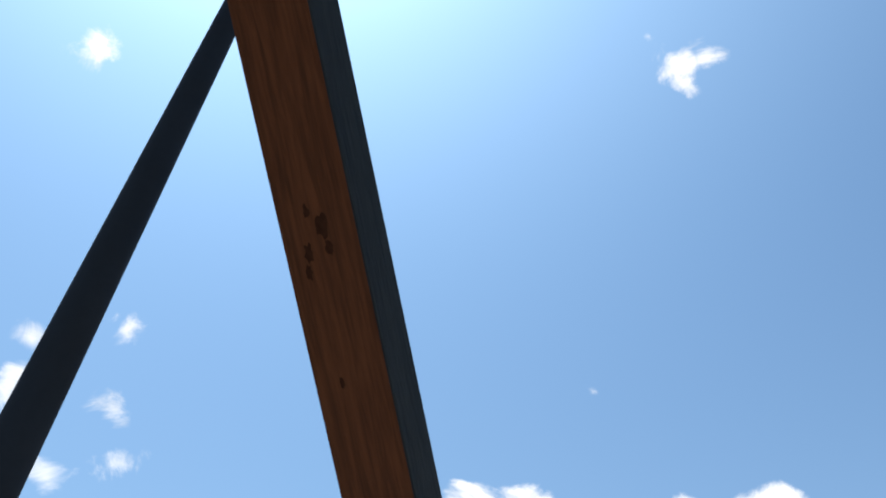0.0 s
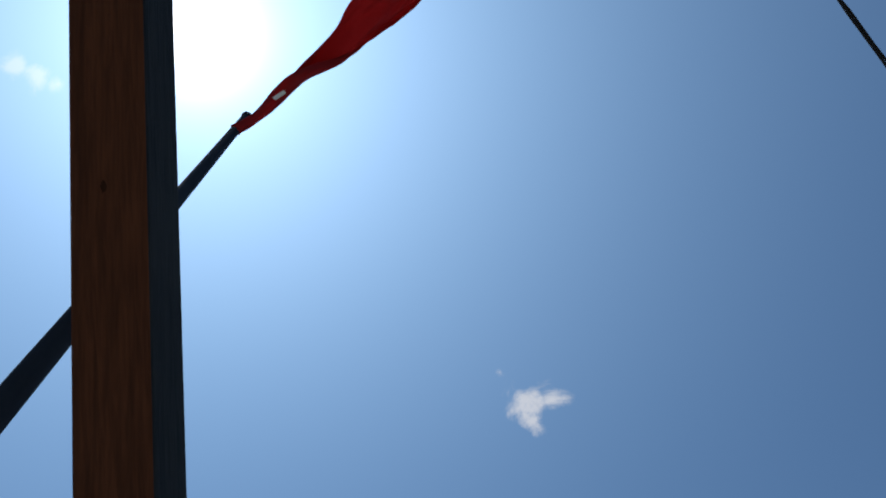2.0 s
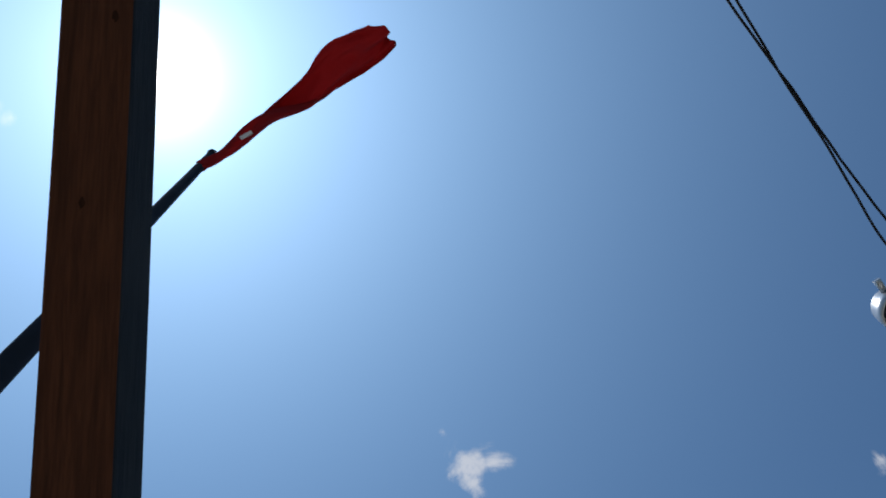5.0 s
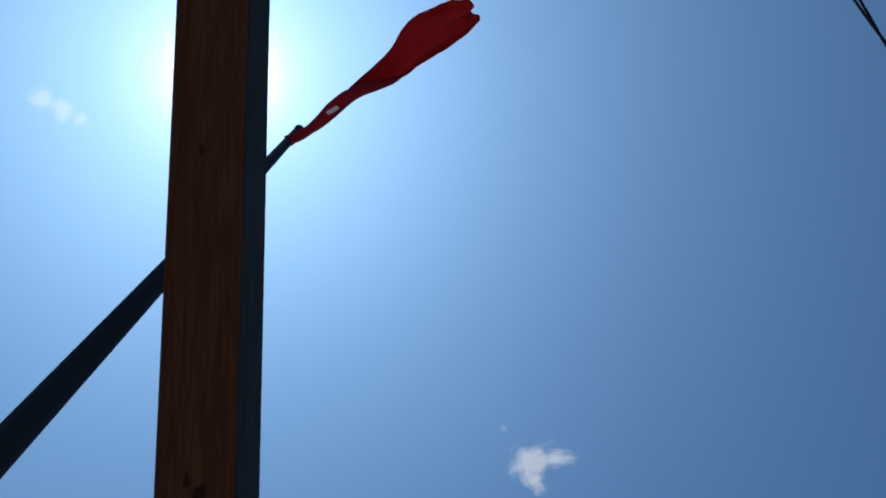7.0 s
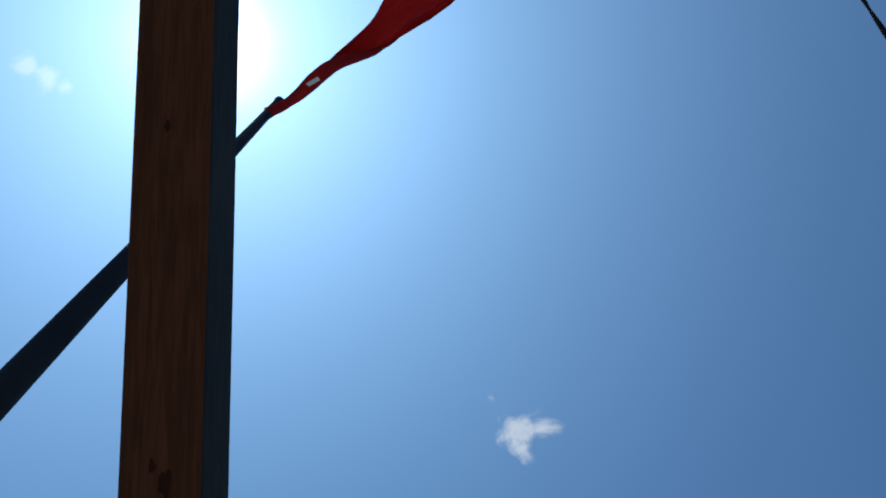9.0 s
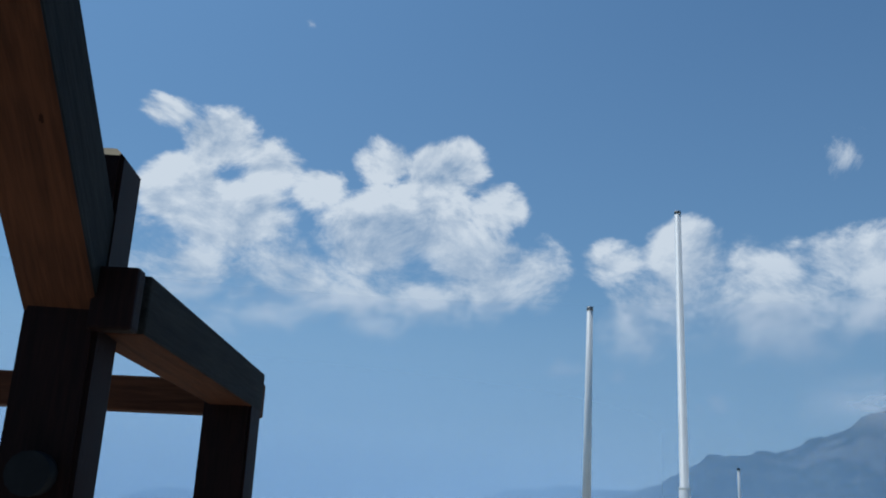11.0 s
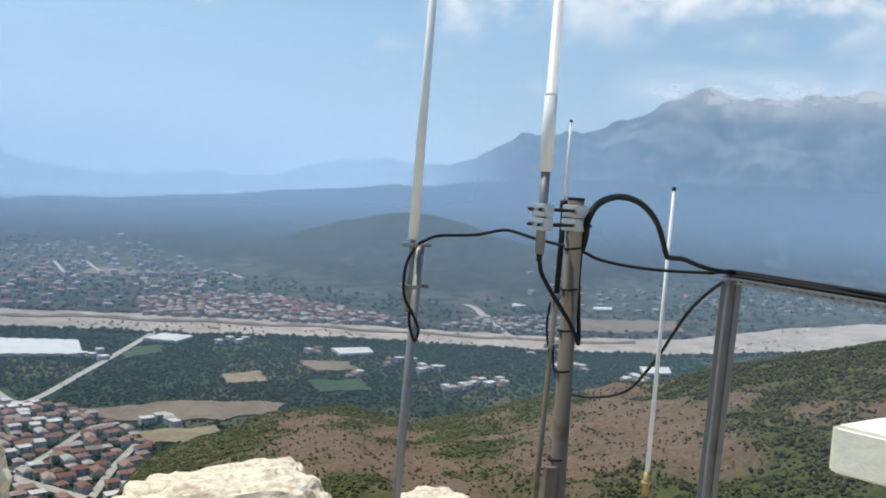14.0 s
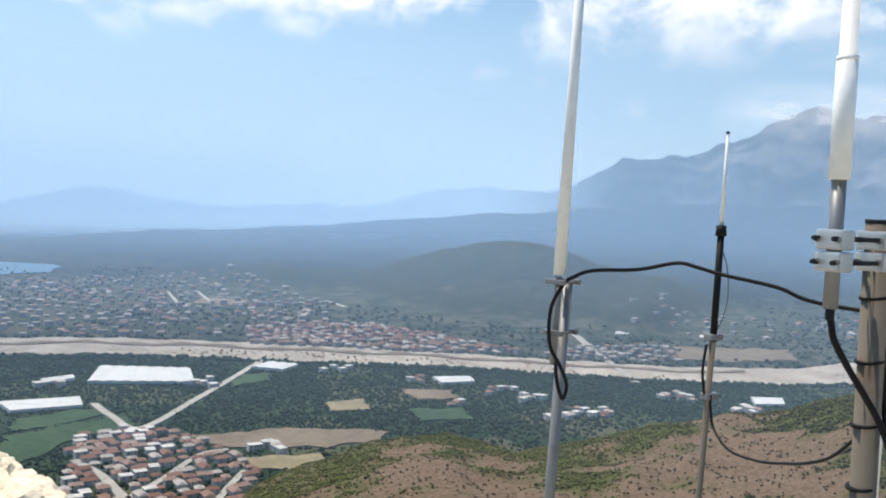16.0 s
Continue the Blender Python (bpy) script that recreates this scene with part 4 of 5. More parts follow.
# fourth: white rod in a brass socket
ex, ey = 3.447, 5.802
ant4 = thing("whip_antenna", (ex, ey, base_at(ex, ey)), "thin white rod antenna in a brass socket", "antenna")
local(ant4, part("rod", tube([(ex - 0.018, ey, -0.53), (ex, ey, 1.365)], [0.0165, 0.0100], 12), WHITE, ant4))
local(ant4, part("tip", tube([(ex, ey, 1.360), (ex, ey, 1.384)], 0.0130, 10), DARK_STEEL, ant4))
local(ant4, part("socket", tube([(ex - 0.020, ey, -0.68), (ex - 0.018, ey, -0.52)], [0.024, 0.021], 14), BRASS, ant4, "brass socket"))
local(ant4, part("flange", tube([(ex - 0.019, ey, -0.60), (ex - 0.019, ey, -0.585)], 0.036, 14), BRASS, ant4))
local(ant4, part("pole", tube([(ex - 0.03, ey, base_at(ex, ey)), (ex - 0.020, ey, -0.67)], 0.020, 12), PIPE, ant4))

# steel post with a perforated cable tray
fx, fy = 3.468, 5.140
tray_end = Vector((3.86, 2.9, 0.862))
rack = thing("cable_rack", (fx, fy, base_at(fx, fy)), "galvanised angle post carrying a perforated cable tray", "cable rack")
zb, zt2 = base_at(fx, fy), 0.853
lean = Vector((-0.055, 0.03, -(zt2 - zb)))
for ox, oy, w, t in ((-0.040, 0.0, 0.008, 0.085), (0.0, 0.043, 0.085, 0.008), (0.040, 0.0, 0.034, 0.012)):
    a = Vector((fx + ox, fy + oy, zt2))
    b = a + lean
    bm = box((a - b).length, w, t, 0.002)
    bm2 = part("angle_leg", bm, STEEL, rack, "", Matrix.Translation((a + b) / 2) @ (a - b).to_track_quat("X", "Y").to_matrix().to_4x4())
    local(rack, bm2)
local(rack, part("head_plate", box(0.16, 0.10, 0.010, 0.002), STEEL, rack, "", pose(fx, fy, zt2 + 0.004)))
t0 = Vector((fx, fy + 0.04, 0.868))
td = tray_end - t0
tq = td.to_track_quat("X", "Z").to_matrix().to_4x4()
local(rack, part("tray_floor", box(td.length, 0.09, 0.003, 0.0), STEEL, rack, "", Matrix.Translation((t0 + tray_end) / 2) @ tq))


def perforated(length, tall):
    """A strip with a row of slots cut through it."""
    bm = bmesh.new()
    n = int(length / 0.05)
    for k in range(n):
        x0 = -length / 2 + k * length / n
        w = length / n
        for (a, b_, c, d) in ((x0, x0 + w * 0.4, 0, tall), (x0 + w * 0.4, x0 + w, 0, tall * 0.35), (x0 + w * 0.4, x0 + w, tall * 0.65, tall)):
            q = [bm.verts.new((px, py, pz)) for py in (-0.0015, 0.0015) for px, pz in ((a, c), (b_, c), (b_, d), (a, d))]
            for f in ((0, 1, 2, 3), (7, 6, 5, 4), (0, 4, 5, 1), (3, 2, 6, 7), (0, 3, 7, 4), (1, 5, 6, 2)):
                bm.faces.new([q[z] for z in f])
    return bm


for s in (-1, 1):
    local(rack, part("tray_side", perforated(td.length, 0.035), STEEL, rack, "perforated edge", Matrix.Translation((t0 + tray_end) / 2) @ tq @ Matrix.Translation((0, 0.045 * s, -0.03))))
local(rack, part("back_leg", box(0.05, 0.05, 1.6, 0.004), STEEL, rack, "", pose(3.87, 2.93, 0.04)))


def cable(points, r, label, steps=10, mat=None, sides=10):
    ob = part("cable", tube(points, r, sides, steps), mat or RUBBER, None)
    return tagged(ob, label, "cable")


cable([(mx + 0.036, my + 0.002, 1.09), (mx + 0.040, my - 0.014, 1.15), (1.677, 3.661, 1.219), (1.771, 3.749, 1.278), (1.953, 3.914, 1.302), (2.172, 4.114, 1.276), (2.363, 4.288, 1.199),
       (2.477, 4.392, 1.098), (2.530, 4.440, 1.040), (2.590, 4.495, 1.022), (2.787, 4.674, 1.004), (3.114, 4.973, 0.944), (3.32, 5.08, 0.912), (fx + 0.05, fy - 0.05, 0.902), (3.66, 4.2, 0.900), (3.84, 3.0, 0.900)], 0.0132, "thick black feeder cable arching from the mast to the tray")
cable([(cx + 0.0, cy - 0.02, 0.40), (cx - 0.005, cy - 0.05, 0.34), (cx + 0.015, cy - 0.05, 0.26), (bx - 0.015, by - 0.06, 0.20), (bx + 0.005, by - 0.06, 0.28), (cx + 0.01, cy - 0.06, 0.40), (cx - 0.05, cy - 0.04, 0.52), (cx - 0.05, cy - 0.03, 0.72), (cx + 0.01, cy - 0.05, 0.86),
       (2.020, 6.588, 0.907), (2.099, 6.507, 0.951), (2.279, 6.321, 0.978), (2.425, 6.170, 1.029), (2.503, 6.089, 1.015), (2.593, 5.995, 0.988), (2.780, 5.802, 0.948), (2.877, 5.702, 0.900), (3.017, 5.557, 0.876), (3.173, 5.396, 0.873), (3.344, 5.219, 0.886),
       (fx + 0.02, fy - 0.02, 0.893), (3.68, 4.1, 0.888), (3.85, 3.0, 0.888)], 0.0105, "black cable strung from the far antenna to the tray")
cable([(ax, ay, 1.075), (ax + 0.004, ay - 0.004, 1.045), (1.492, 3.626, 1.015), (1.530, 3.628, 0.958), (1.580, 3.630, 0.893), (1.622, 3.632, 0.837), (1.654, 3.634, 0.782), (1.670, 3.648, 0.764), (1.676, 3.664, 0.800), (1.676, 3.682, 0.90), (mx + 0.036, my + 0.002, 1.0), (mx + 0.036, my + 0.002, 1.10)], 0.0078, "black cable from the antenna foot along the mast")
cable([(4.050, 8.550, -0.20), (4.058, 8.550, -0.322), (4.060, 8.480, -0.473), (3.990, 8.120, -0.545), (3.890, 7.580, -0.470), (3.800, 7.120, -0.352), (3.725, 6.730, -0.227), (3.672, 6.440, -0.089), (3.602, 6.060, 0.203), (3.563, 5.844, 0.406), (3.523, 5.635, 0.590), (3.479, 5.405, 0.735),
       (3.440, 5.200, 0.835), (fx - 0.01, fy - 0.04, 0.878), (3.64, 4.3, 0.878), (3.83, 3.0, 0.878)], 0.0108, "black cable slack between the antenna poles")

# ---------------- concrete slab ----------------
slab = thing("concrete_slab", pose(1.712, 2.462, -0.003, 0, 0, 13.0), "cream-painted concrete slab on a low masonry plinth", "slab")
bm = box(2.2, 2.6, 0.115, 0.0, (1.1, -1.3, 0.805 - 0.0575))
bmesh.ops.subdivide_edges(bm, edges=bm.edges[:], cuts=14, use_grid_fill=True)
for v in bm.verts:
    n = noise.noise(v.co * 3.0) * 0.004 + noise.noise(v.co * 11.0) * 0.002
    v.co += Vector((n - 0.205 * v.co.y, n, n))
bmesh.ops.bevel(bm, geom=[e for e in bm.edges if e.calc_face_angle(0) > 0.9], offset=0.013, segments=3, affect="EDGES")
bm.normal_update()
for f in bm.faces:
    f.material_index = 0 if f.normal.z > 0.6 else 1
part("slab_top", bm, (CEMENT, BOUNCE_EDGE), slab)
part("plinth", box(1.5, 1.9, 1.6, 0.02, (1.55, -1.40, -0.10)), FLOOR, slab)


# ---------------- limestone ----------------
def boulder(x, y, z, sx, sy, sz, seed, turn, label):
    """A weathered limestone block with ledges, cracks and pits."""
    bm = bmesh.new()
    bmesh.ops.create_icosphere(bm, subdivisions=5, radius=1.0)
    off = Vector((seed * 7.3, seed * 3.1, seed * 5.7))
    for v in bm.verts:
        p = v.co.copy()
        q = Vector([math.copysign(abs(c) ** 0.75, c) for c in p])
        a = noise.fractal(p * 1.4 + off, 1.0, 2.1, 6) * 0.26
        c = noise.voronoi(p * 2.6 + off)[0]
        step = math.floor((p.z + 0.25 * noise.noise(p * 2 + off)) * 5) / 5 - p.z
        r = 1 + a - 0.20 * max(0, 0.25 - (c[1] - c[0])) + 0.03 * noise.noise(p * 17 + off)
        v.co = Vector((q.x * sx * r, q.y * sy * r, (q.z * r + step * 0.25) * sz))
    ob = part("limestone_rock", bm, LIME, None, "", pose(x, y, z, 0, 0, turn))
    return tagged(ob, label, "rock")


boulder(0.88, 7.55, -1.50, 1.04, 0.75, 0.47, 1, 8, "pale cream limestone outcrop with brown pits")
boulder(2.45, 7.30, -1.56, 0.42, 0.5, 0.36, 2, -12, "low pale limestone knob")
boulder(-1.48, 6.95, -0.85, 0.80, 0.8, 0.66, 3, 25, "pale limestone block streaked with brown")


def tuft(name, x, y, z, count, tall, spread, mat, seed, label, category):
    """Stiff dry stems and leaves out of one foot."""
    rng = random.Random(seed)
    v, f = [], []
    for _ in range(count):
        a, l = rng.uniform(0, 6.28), tall * rng.uniform(0.5, 1.0)
        o = Vector((math.cos(a), math.sin(a), 0))
        s = Vector((-o.y, o.x, 0)) * rng.uniform(0.004, 0.010)
        p0 = o * rng.uniform(0, spread * 0.5)
        p1 = p0 + o * spread * rng.uniform(0.1, 0.6) + Vector((0, 0, l * 0.6))
        p2 = p1 + o * spread * rng.uniform(0.1, 0.7) + Vector((0, 0, l * 0.4))
        k = len(v)
        v += [p0 - s, p0 + s, p1 - s * 1.4, p1 + s * 1.4, p2]
        f += [(k, k + 1, k + 3, k + 2), (k + 2, k + 3, k + 4)]
    ob = new(name, mesh_from(name, v, f, mat))
    ob.matrix_basis = Matrix.Translation((x, y, z))
    return tagged(ob, label, category)


tuft("dry_grass", 0.0, 7.35, -1.62, 60, 0.38, 0.25, DRY, 5, "dry grass tuft between the rocks", "grass")
tuft("dry_grass", 1.62, 7.05, -1.45, 50, 0.40, 0.2, DRY, 6, "dry grass tuft between the rocks", "grass")
tuft("dry_shrub", 5.77, 6.83, ground_z(5.77, 6.83) - 0.05, 260, 1.50, 0.42, DRY, 7, "rust-brown withered shrub on the hillside", "shrub")
tuft("shrub", -1.9, 7.4, -1.6, 220, 0.8, 0.6, SCRUB, 8, "brown-green shrub beside a rock", "shrub")

# ---------------- overhead wires and loudspeaker ----------------
WIRE, WIRE_D = Vector((2.096, 1.433, 4.642)), Vector((0.662, 0.743, -0.094))
for k in (0, 1):
    off, up = Vector((0.745, -0.665, 0.0)), Vector((0, 0, 1))
    pts_ = []
    for q in range(49):
        t = -3.95 + 4.25 * q / 48
        gap = float(np.interp(t, (-3.95, -1.50, -1.22, -1.02, -0.86, -0.30, 0.30), (0.016, 0.016, 0.004, -0.004, -0.003, -0.028, -0.010)))
        wob = gap * (1 - 2 * k) + 0.002 * math.sin(q * 0.9 + k * 2) + 0.001 * math.sin(q * 2.3 + k)
        pts_.append(WIRE + WIRE_D * t + off * wob + up * (wob * 0.6 - 0.02 * math.sin(math.pi * q / 48)))
    tagged(part("overhead_wire", tube(pts_, 0.0054, 6, 3), RUBBER), "thin black overhead wire between two posts", "wire")
w0, w1 = Vector((1.874, 0.332, 5.444)), Vector((2.025, 0.419, 5.353))
tagged(part("overhead_wire", tube([w0 + (w1 - w0) * q + Vector((0, 0, -0.006 * q * (9 - q))) for q in range(-6, 16)], 0.0085, 6, 2), RUBBER), "single black overhead wire above the terrace", "wire")

horn_at = heading(41.75, 47.9) * 3.0 + Vector((0.007, -0.255, 1.595))
horn = thing("flood_lamp", look(horn_at, horn_at - heading(41.75, 47.9) * 3 + heading(25, 10) * 1.7), "small silver round flood lamp head on a bracket", "lamp")
prof = [(0.0, -0.16), (0.03, -0.16), (0.05, -0.13), (0.085, -0.09), (0.10, -0.02), (0.105, 0.03), (0.098, 0.03), (0.088, -0.01), (0.06, -0.08), (0.0, -0.10)]
bm, prev = bmesh.new(), None
for r, z in prof:
    ring = [bm.verts.new((0.66 * r * math.cos(a), 0.66 * r * math.sin(a), -0.78 * z)) for a in (2 * math.pi * q / 24 for q in range(24))] if r else [bm.verts.new((0, 0, -z))]
    if prev:
        for q in range(24):
            c = [prev[q % len(prev)], prev[(q + 1) % len(prev)], ring[(q + 1) % len(ring)], ring[q % len(ring)]]
            c = list(dict.fromkeys(c))
            if len(c) > 2:
                bm.faces.new(c)
    prev = ring
bmesh.ops.recalc_face_normals(bm, faces=bm.faces[:])
part("shell", bm, ALU, horn, "silver shell", None, True)
part("lens", tube([(0, 0, 0.012), (0, 0, 0.022)], 0.056, 20), DARK_STEEL, horn, "dark lens")
part("lug", tube([(0.040, 0.050, 0.03), (0.066, 0.082, 0.04)], [0.011, 0.013], 10), ALU, horn)
part("bracket", tube([(0, -0.055, 0.02), (-0.02, -0.10, 0.05)], 0.010, 8), DARK_STEEL, horn)
lx, ly = 2.30, 1.675
lamp_post = thing("lamp_post", (lx, ly, 0.8), "plain galvanised lamp post standing on the slab", "lamp post")
local(lamp_post, part("shaft", tube([(lx, ly, 0.79), (lx, ly, 4.66)], 0.03, 14), STEEL, lamp_post))
local(lamp_post, part("arm", tube([(lx, ly, 3.66), tuple(horn.matrix_basis @ Vector((-0.02, -0.10, 0.05)))], 0.012, 10), STEEL, lamp_post))


# ---------------- trees, houses and greenhouses ----------------
def blob(level, seed):
    bm = bmesh.new()
    bmesh.ops.create_icosphere(bm, subdivisions=level, radius=1.0)
    v = np.array([q.co[:] for q in bm.verts])
    f = np.array([[q.index for q in p.verts] for p in bm.faces])
    bm.free()
    rng = np.random.RandomState(seed)
    return v * rng.uniform(0.68, 1.22, (len(v), 1)), f


def scatter(name, places, sizes, mat, level, label, category, seed=1):
    """Many small uneven crowns, joined into one object."""
    rng = np.random.RandomState(seed)
    kinds = [blob(level, s) for s in range(6)]
    vs, fs, base_ = [], [], 0
    for p, s in zip(places, sizes):
        v, f = kinds[rng.randint(6)]
        a = rng.uniform(0, 6.28)
        c, q = math.cos(a), math.sin(a)
        w = np.stack([(v[:, 0] * c - v[:, 1] * q) * s, (v[:, 0] * q + v[:, 1] * c) * s, (v[:, 2] * 0.85 + 0.5) * s * rng.uniform(0.8, 1.15)], -1) + p
        vs.append(w)
        fs.append(f + base_)
        base_ += len(v)
    ob = new(name, big_mesh(name, np.concatenate(vs), np.concatenate(fs), mat, False))
    return tagged(ob, label, category, kind="stuff")


def patch(x, y, scale, seed):
    return wobble(np.asarray(x, float), np.asarray(y, float), scale, seed)


rng = np.random.RandomState(4)
# hillside scrub, dry brush and pines
n = 125000
a = rng.uniform(38, 96, n)
r = np.sqrt(rng.uniform(230 ** 2, 560 ** 2, n))
x, y = r * np.cos(np.radians(a)), r * np.sin(np.radians(a))
z = height(r, a)
grown = growth_at(x, y, r, a)
chance = rng.uniform(0.02, 0.62, n)
on_hill = z > FLOOR_Z + 6
green_ = on_hill & (grown > chance)
brush_ = on_hill & ~green_ & (rng.rand(n) < 0.06)
pines = green_ & (rng.rand(n) < np.where(a < 60, 0.50, 0.08))
green_ &= ~pines
P3 = np.stack([x, y, z], -1)
scatter("hill_scrub", P3[green_], 0.25 + 0.65 * rng.rand(green_.sum()) ** 2, SCRUB, 0, "yellow-green scrub on the hillside", "scrub", 2)
scatter("dry_brush", P3[brush_], rng.uniform(0.25, 0.8, brush_.sum()), BRUSH, 0, "grey-brown dry brush on the hillside", "brush", 4)
scatter("pine_wood", P3[pines], 0.4 + 0.7 * rng.rand(pines.sum()) ** 2, PINE, 0, "green pines on the hillside", "trees", 3)

GREEN = [((99.0, -11.75), (98.3, -10.85), (93.0, -11.05), (92.7, -11.9)), ((103.9, -12.75), (99.4, -12.65), (99.2, -13.15), (103.2, -13.3)), ((89.3, -10.95), (88.2, -10.6), (86.3, -10.75), (87.3, -11.1)),
         ((77.6, -11.25), (75.2, -11.1), (74.8, -11.4), (77.0, -11.6)), ((57.6, -10.9), (55.8, -10.75), (55.6, -11.1), (57.3, -11.3)), ((106.5, -11.0), (104.2, -11.0), (104.0, -11.2), (106.3, -11.25)),
         ((101.6, -11.55), (99.8, -11.35), (99.7, -11.55), (101.4, -11.75)), ((66.0, -7.6), (64.6, -7.5), (64.6, -7.65), (66, -7.75)), ((60.8, -7.4), (59.6, -7.3), (59.6, -7.45), (60.8, -7.55))]


def inside(px, py, poly):
    hit = np.zeros(len(px), bool)
    k = len(poly) - 1
    for q in range(len(poly)):
        x1, y1 = poly[q]
        x2, y2 = poly[k]
        hit ^= ((y1 > py) != (y2 > py)) & (px < (x2 - x1) * (py - y1) / (y2 - y1 + 1e-9) + x1)
        k = q
    return hit


blocked = [[on_floor(*c) for c in spec_[1]] for spec_ in FIELDS] + [[on_floor(*c) for c in q] for q in GREEN]
VILLAGE = [on_floor(*c) for c in ((99.6, -14.9), (95.5, -14.6), (92.5, -15.2), (90.2, -16.2), (88.6, -17.2), (88.8, -19.2), (90.5, -21.0), (95, -21.5), (100.5, -20))]
road_lines = [smooth_line([Vector((*on_floor(*k), 0)) for k in w], 6) for w, _ in ROADS]
road_dots = np.array([(p.x, p.y) for l in road_lines for p in l])


def free(px, py, gap):
    ok = np.ones(len(px), bool)
    for poly in blocked:
        ok &= ~inside(px, py, poly)
    for dot in road_dots:
        ok &= (px - dot[0]) ** 2 + (py - dot[1]) ** 2 > gap ** 2
    return ok


# orchards in rows on the near side of the river
n = 44000
a = rng.uniform(44, 108, n)
d0, d1 = 620.0, DROP / tan(-table(a, RIVER_NEAR))
r = np.sqrt(rng.uniform(d0 ** 2, (d1 - 8) ** 2))
x, y = r * np.cos(np.radians(a)), r * np.sin(np.radians(a))
row = np.floor(y / 7) * 7 + rng.uniform(-0.8, 0.8, n)
y = np.where(patch(x, y, 120.0, 20) > 0.0, row, y)
z = height(np.hypot(x, y), np.degrees(np.arctan2(y, x)))
ok = free(x, y, 9) & ~inside(x, y, VILLAGE) & (z < FLOOR_Z + 3) & (patch(x, y, 90.0, 22) > rng.uniform(-0.9, 0.1, n))
scatter("orchard_trees", np.stack([x, y, z], -1)[ok], 1.1 + 1.7 * rng.rand(ok.sum()) ** 3, ORCHARD, 0, "dark green orchard trees in the valley", "trees", 5)
# trees along both banks of the river
n = 1500
a = rng.uniform(46, 110, n)
near_bank = rng.rand(n) < 0.75
r = np.where(near_bank, DROP / tan(-table(a, RIVER_NEAR)) - rng.uniform(2, 26, n), DROP / tan(-table(a, RIVER_FAR)) + rng.uniform(2, 16, n))
x, y = r * np.cos(np.radians(a)), r * np.sin(np.radians(a))
ok = patch(x, y, 60.0, 33) > rng.uniform(-0.9, 0.3, n)
scatter("bank_trees", np.stack([x, y, np.full(n, FLOOR_Z)], -1)[ok], rng.uniform(2.0, 4.2, ok.sum()), ORCHARD, 1, "trees along the river banks", "trees", 9)
# low scrub on the gravel
n = 900
a = rng.uniform(46, 110, n)
w = rng.uniform(0.1, 0.9, n)
r = (DROP / tan(-table(a, RIVER_NEAR))) * (1 - w) + (DROP / tan(-table(a, RIVER_FAR))) * w
x, y = r * np.cos(np.radians(a)), r * np.sin(np.radians(a))
ok = patch(x, y * 3, 70.0, 35) > rng.uniform(0.0, 0.6, n)
scatter("gravel_scrub", np.stack([x, y, np.full(n, FLOOR_Z + 0.8)], -1)[ok], rng.uniform(0.8, 2.4, ok.sum()), DRY, 0, "dry scrub on the river gravel", "scrub", 10)
# trees among the houses of the far town and along the river
n = 7500
a = rng.uniform(42, 112, n)
d1 = DROP / tan(-table(a, RIVER_FAR))
r = np.sqrt(rng.uniform((d1 + 6) ** 2, 2700.0 ** 2))
x, y = r * np.cos(np.radians(a)), r * np.sin(np.radians(a))
z = height(r, a)
ok = (z < FLOOR_Z + 5) & (patch(x, y, 110.0, 25) > rng.uniform(-0.35, 0.25, n)) & free(x, y, 9)
scatter("town_trees", np.stack([x, y, z], -1)[ok], 2.0 + 3.2 * rng.rand(ok.sum()) ** 2, TOWN_LEAF, 0, "trees among the houses of the town", "trees", 6)


def greenhouse(corners):
    """A row of low film-covered bays with shallow ridges."""
    c = [Vector((*on_floor(*k), 0)) for k in corners]
    th = thing("greenhouse", (*((c[0] + c[2]) / 2).xy, FLOOR_Z + 1), "long white plastic greenhouse in the valley", "greenhouse", "greenhouses in the valley")
    bays = max(3, int((c[1] - c[2]).length / 14))
    o = th.matrix_basis.translation
    for q in range(bays):
        l0, l1 = c[1].lerp(c[2], q / bays), c[1].lerp(c[2], (q + 1.0) / bays)
        m0, m1 = c[0].lerp(c[3], q / bays), c[0].lerp(c[3], (q + 1.0) / bays)
        bm = bmesh.new()
        sec = []
        for lo, hi in ((l0, l1), (m0, m1)):
            sec.append([bm.verts.new((p.x - o.x, p.y - o.y, h)) for p, h in ((lo, 0), (lo, 3.2), (lo.lerp(hi, 0.25), 3.9), (lo.lerp(hi, 0.5), 4.2), (lo.lerp(hi, 0.75), 3.9), (hi, 3.2), (hi, 0))])
        for s in range(6):
            bm.faces.new((sec[0][s], sec[0][s + 1], sec[1][s + 1], sec[1][s]))
        bm.faces.new(sec[0])
        bm.faces.new(sec[1][::-1])
        bmesh.ops.recalc_face_normals(bm, faces=bm.faces[:])
        part("bay", bm, SHEET, th)


for q in GREEN:
    greenhouse(q)


def roof_mesh(w, d, h, rise, hip):
    """A tiled roof with eaves; hip: how far the ridge stops short of the ends."""
    e = 0.5
    v = [(-w / 2 - e, -d / 2 - e, h), (w / 2 + e, -d / 2 - e, h), (w / 2 + e, d / 2 + e, h), (-w / 2 - e, d / 2 + e, h), (-w / 2 + hip, 0, h + rise), (w / 2 - hip, 0, h + rise)]
    v += [(a, b, c - 0.25) for a, b, c in v[:4]]
    return v, [(0, 1, 5, 4), (2, 3, 4, 5), (1, 2, 5), (3, 0, 4), (0, 6, 7, 1), (1, 7, 8, 2), (2, 8, 9, 3), (3, 9, 6, 0), (9, 8, 7, 6)]


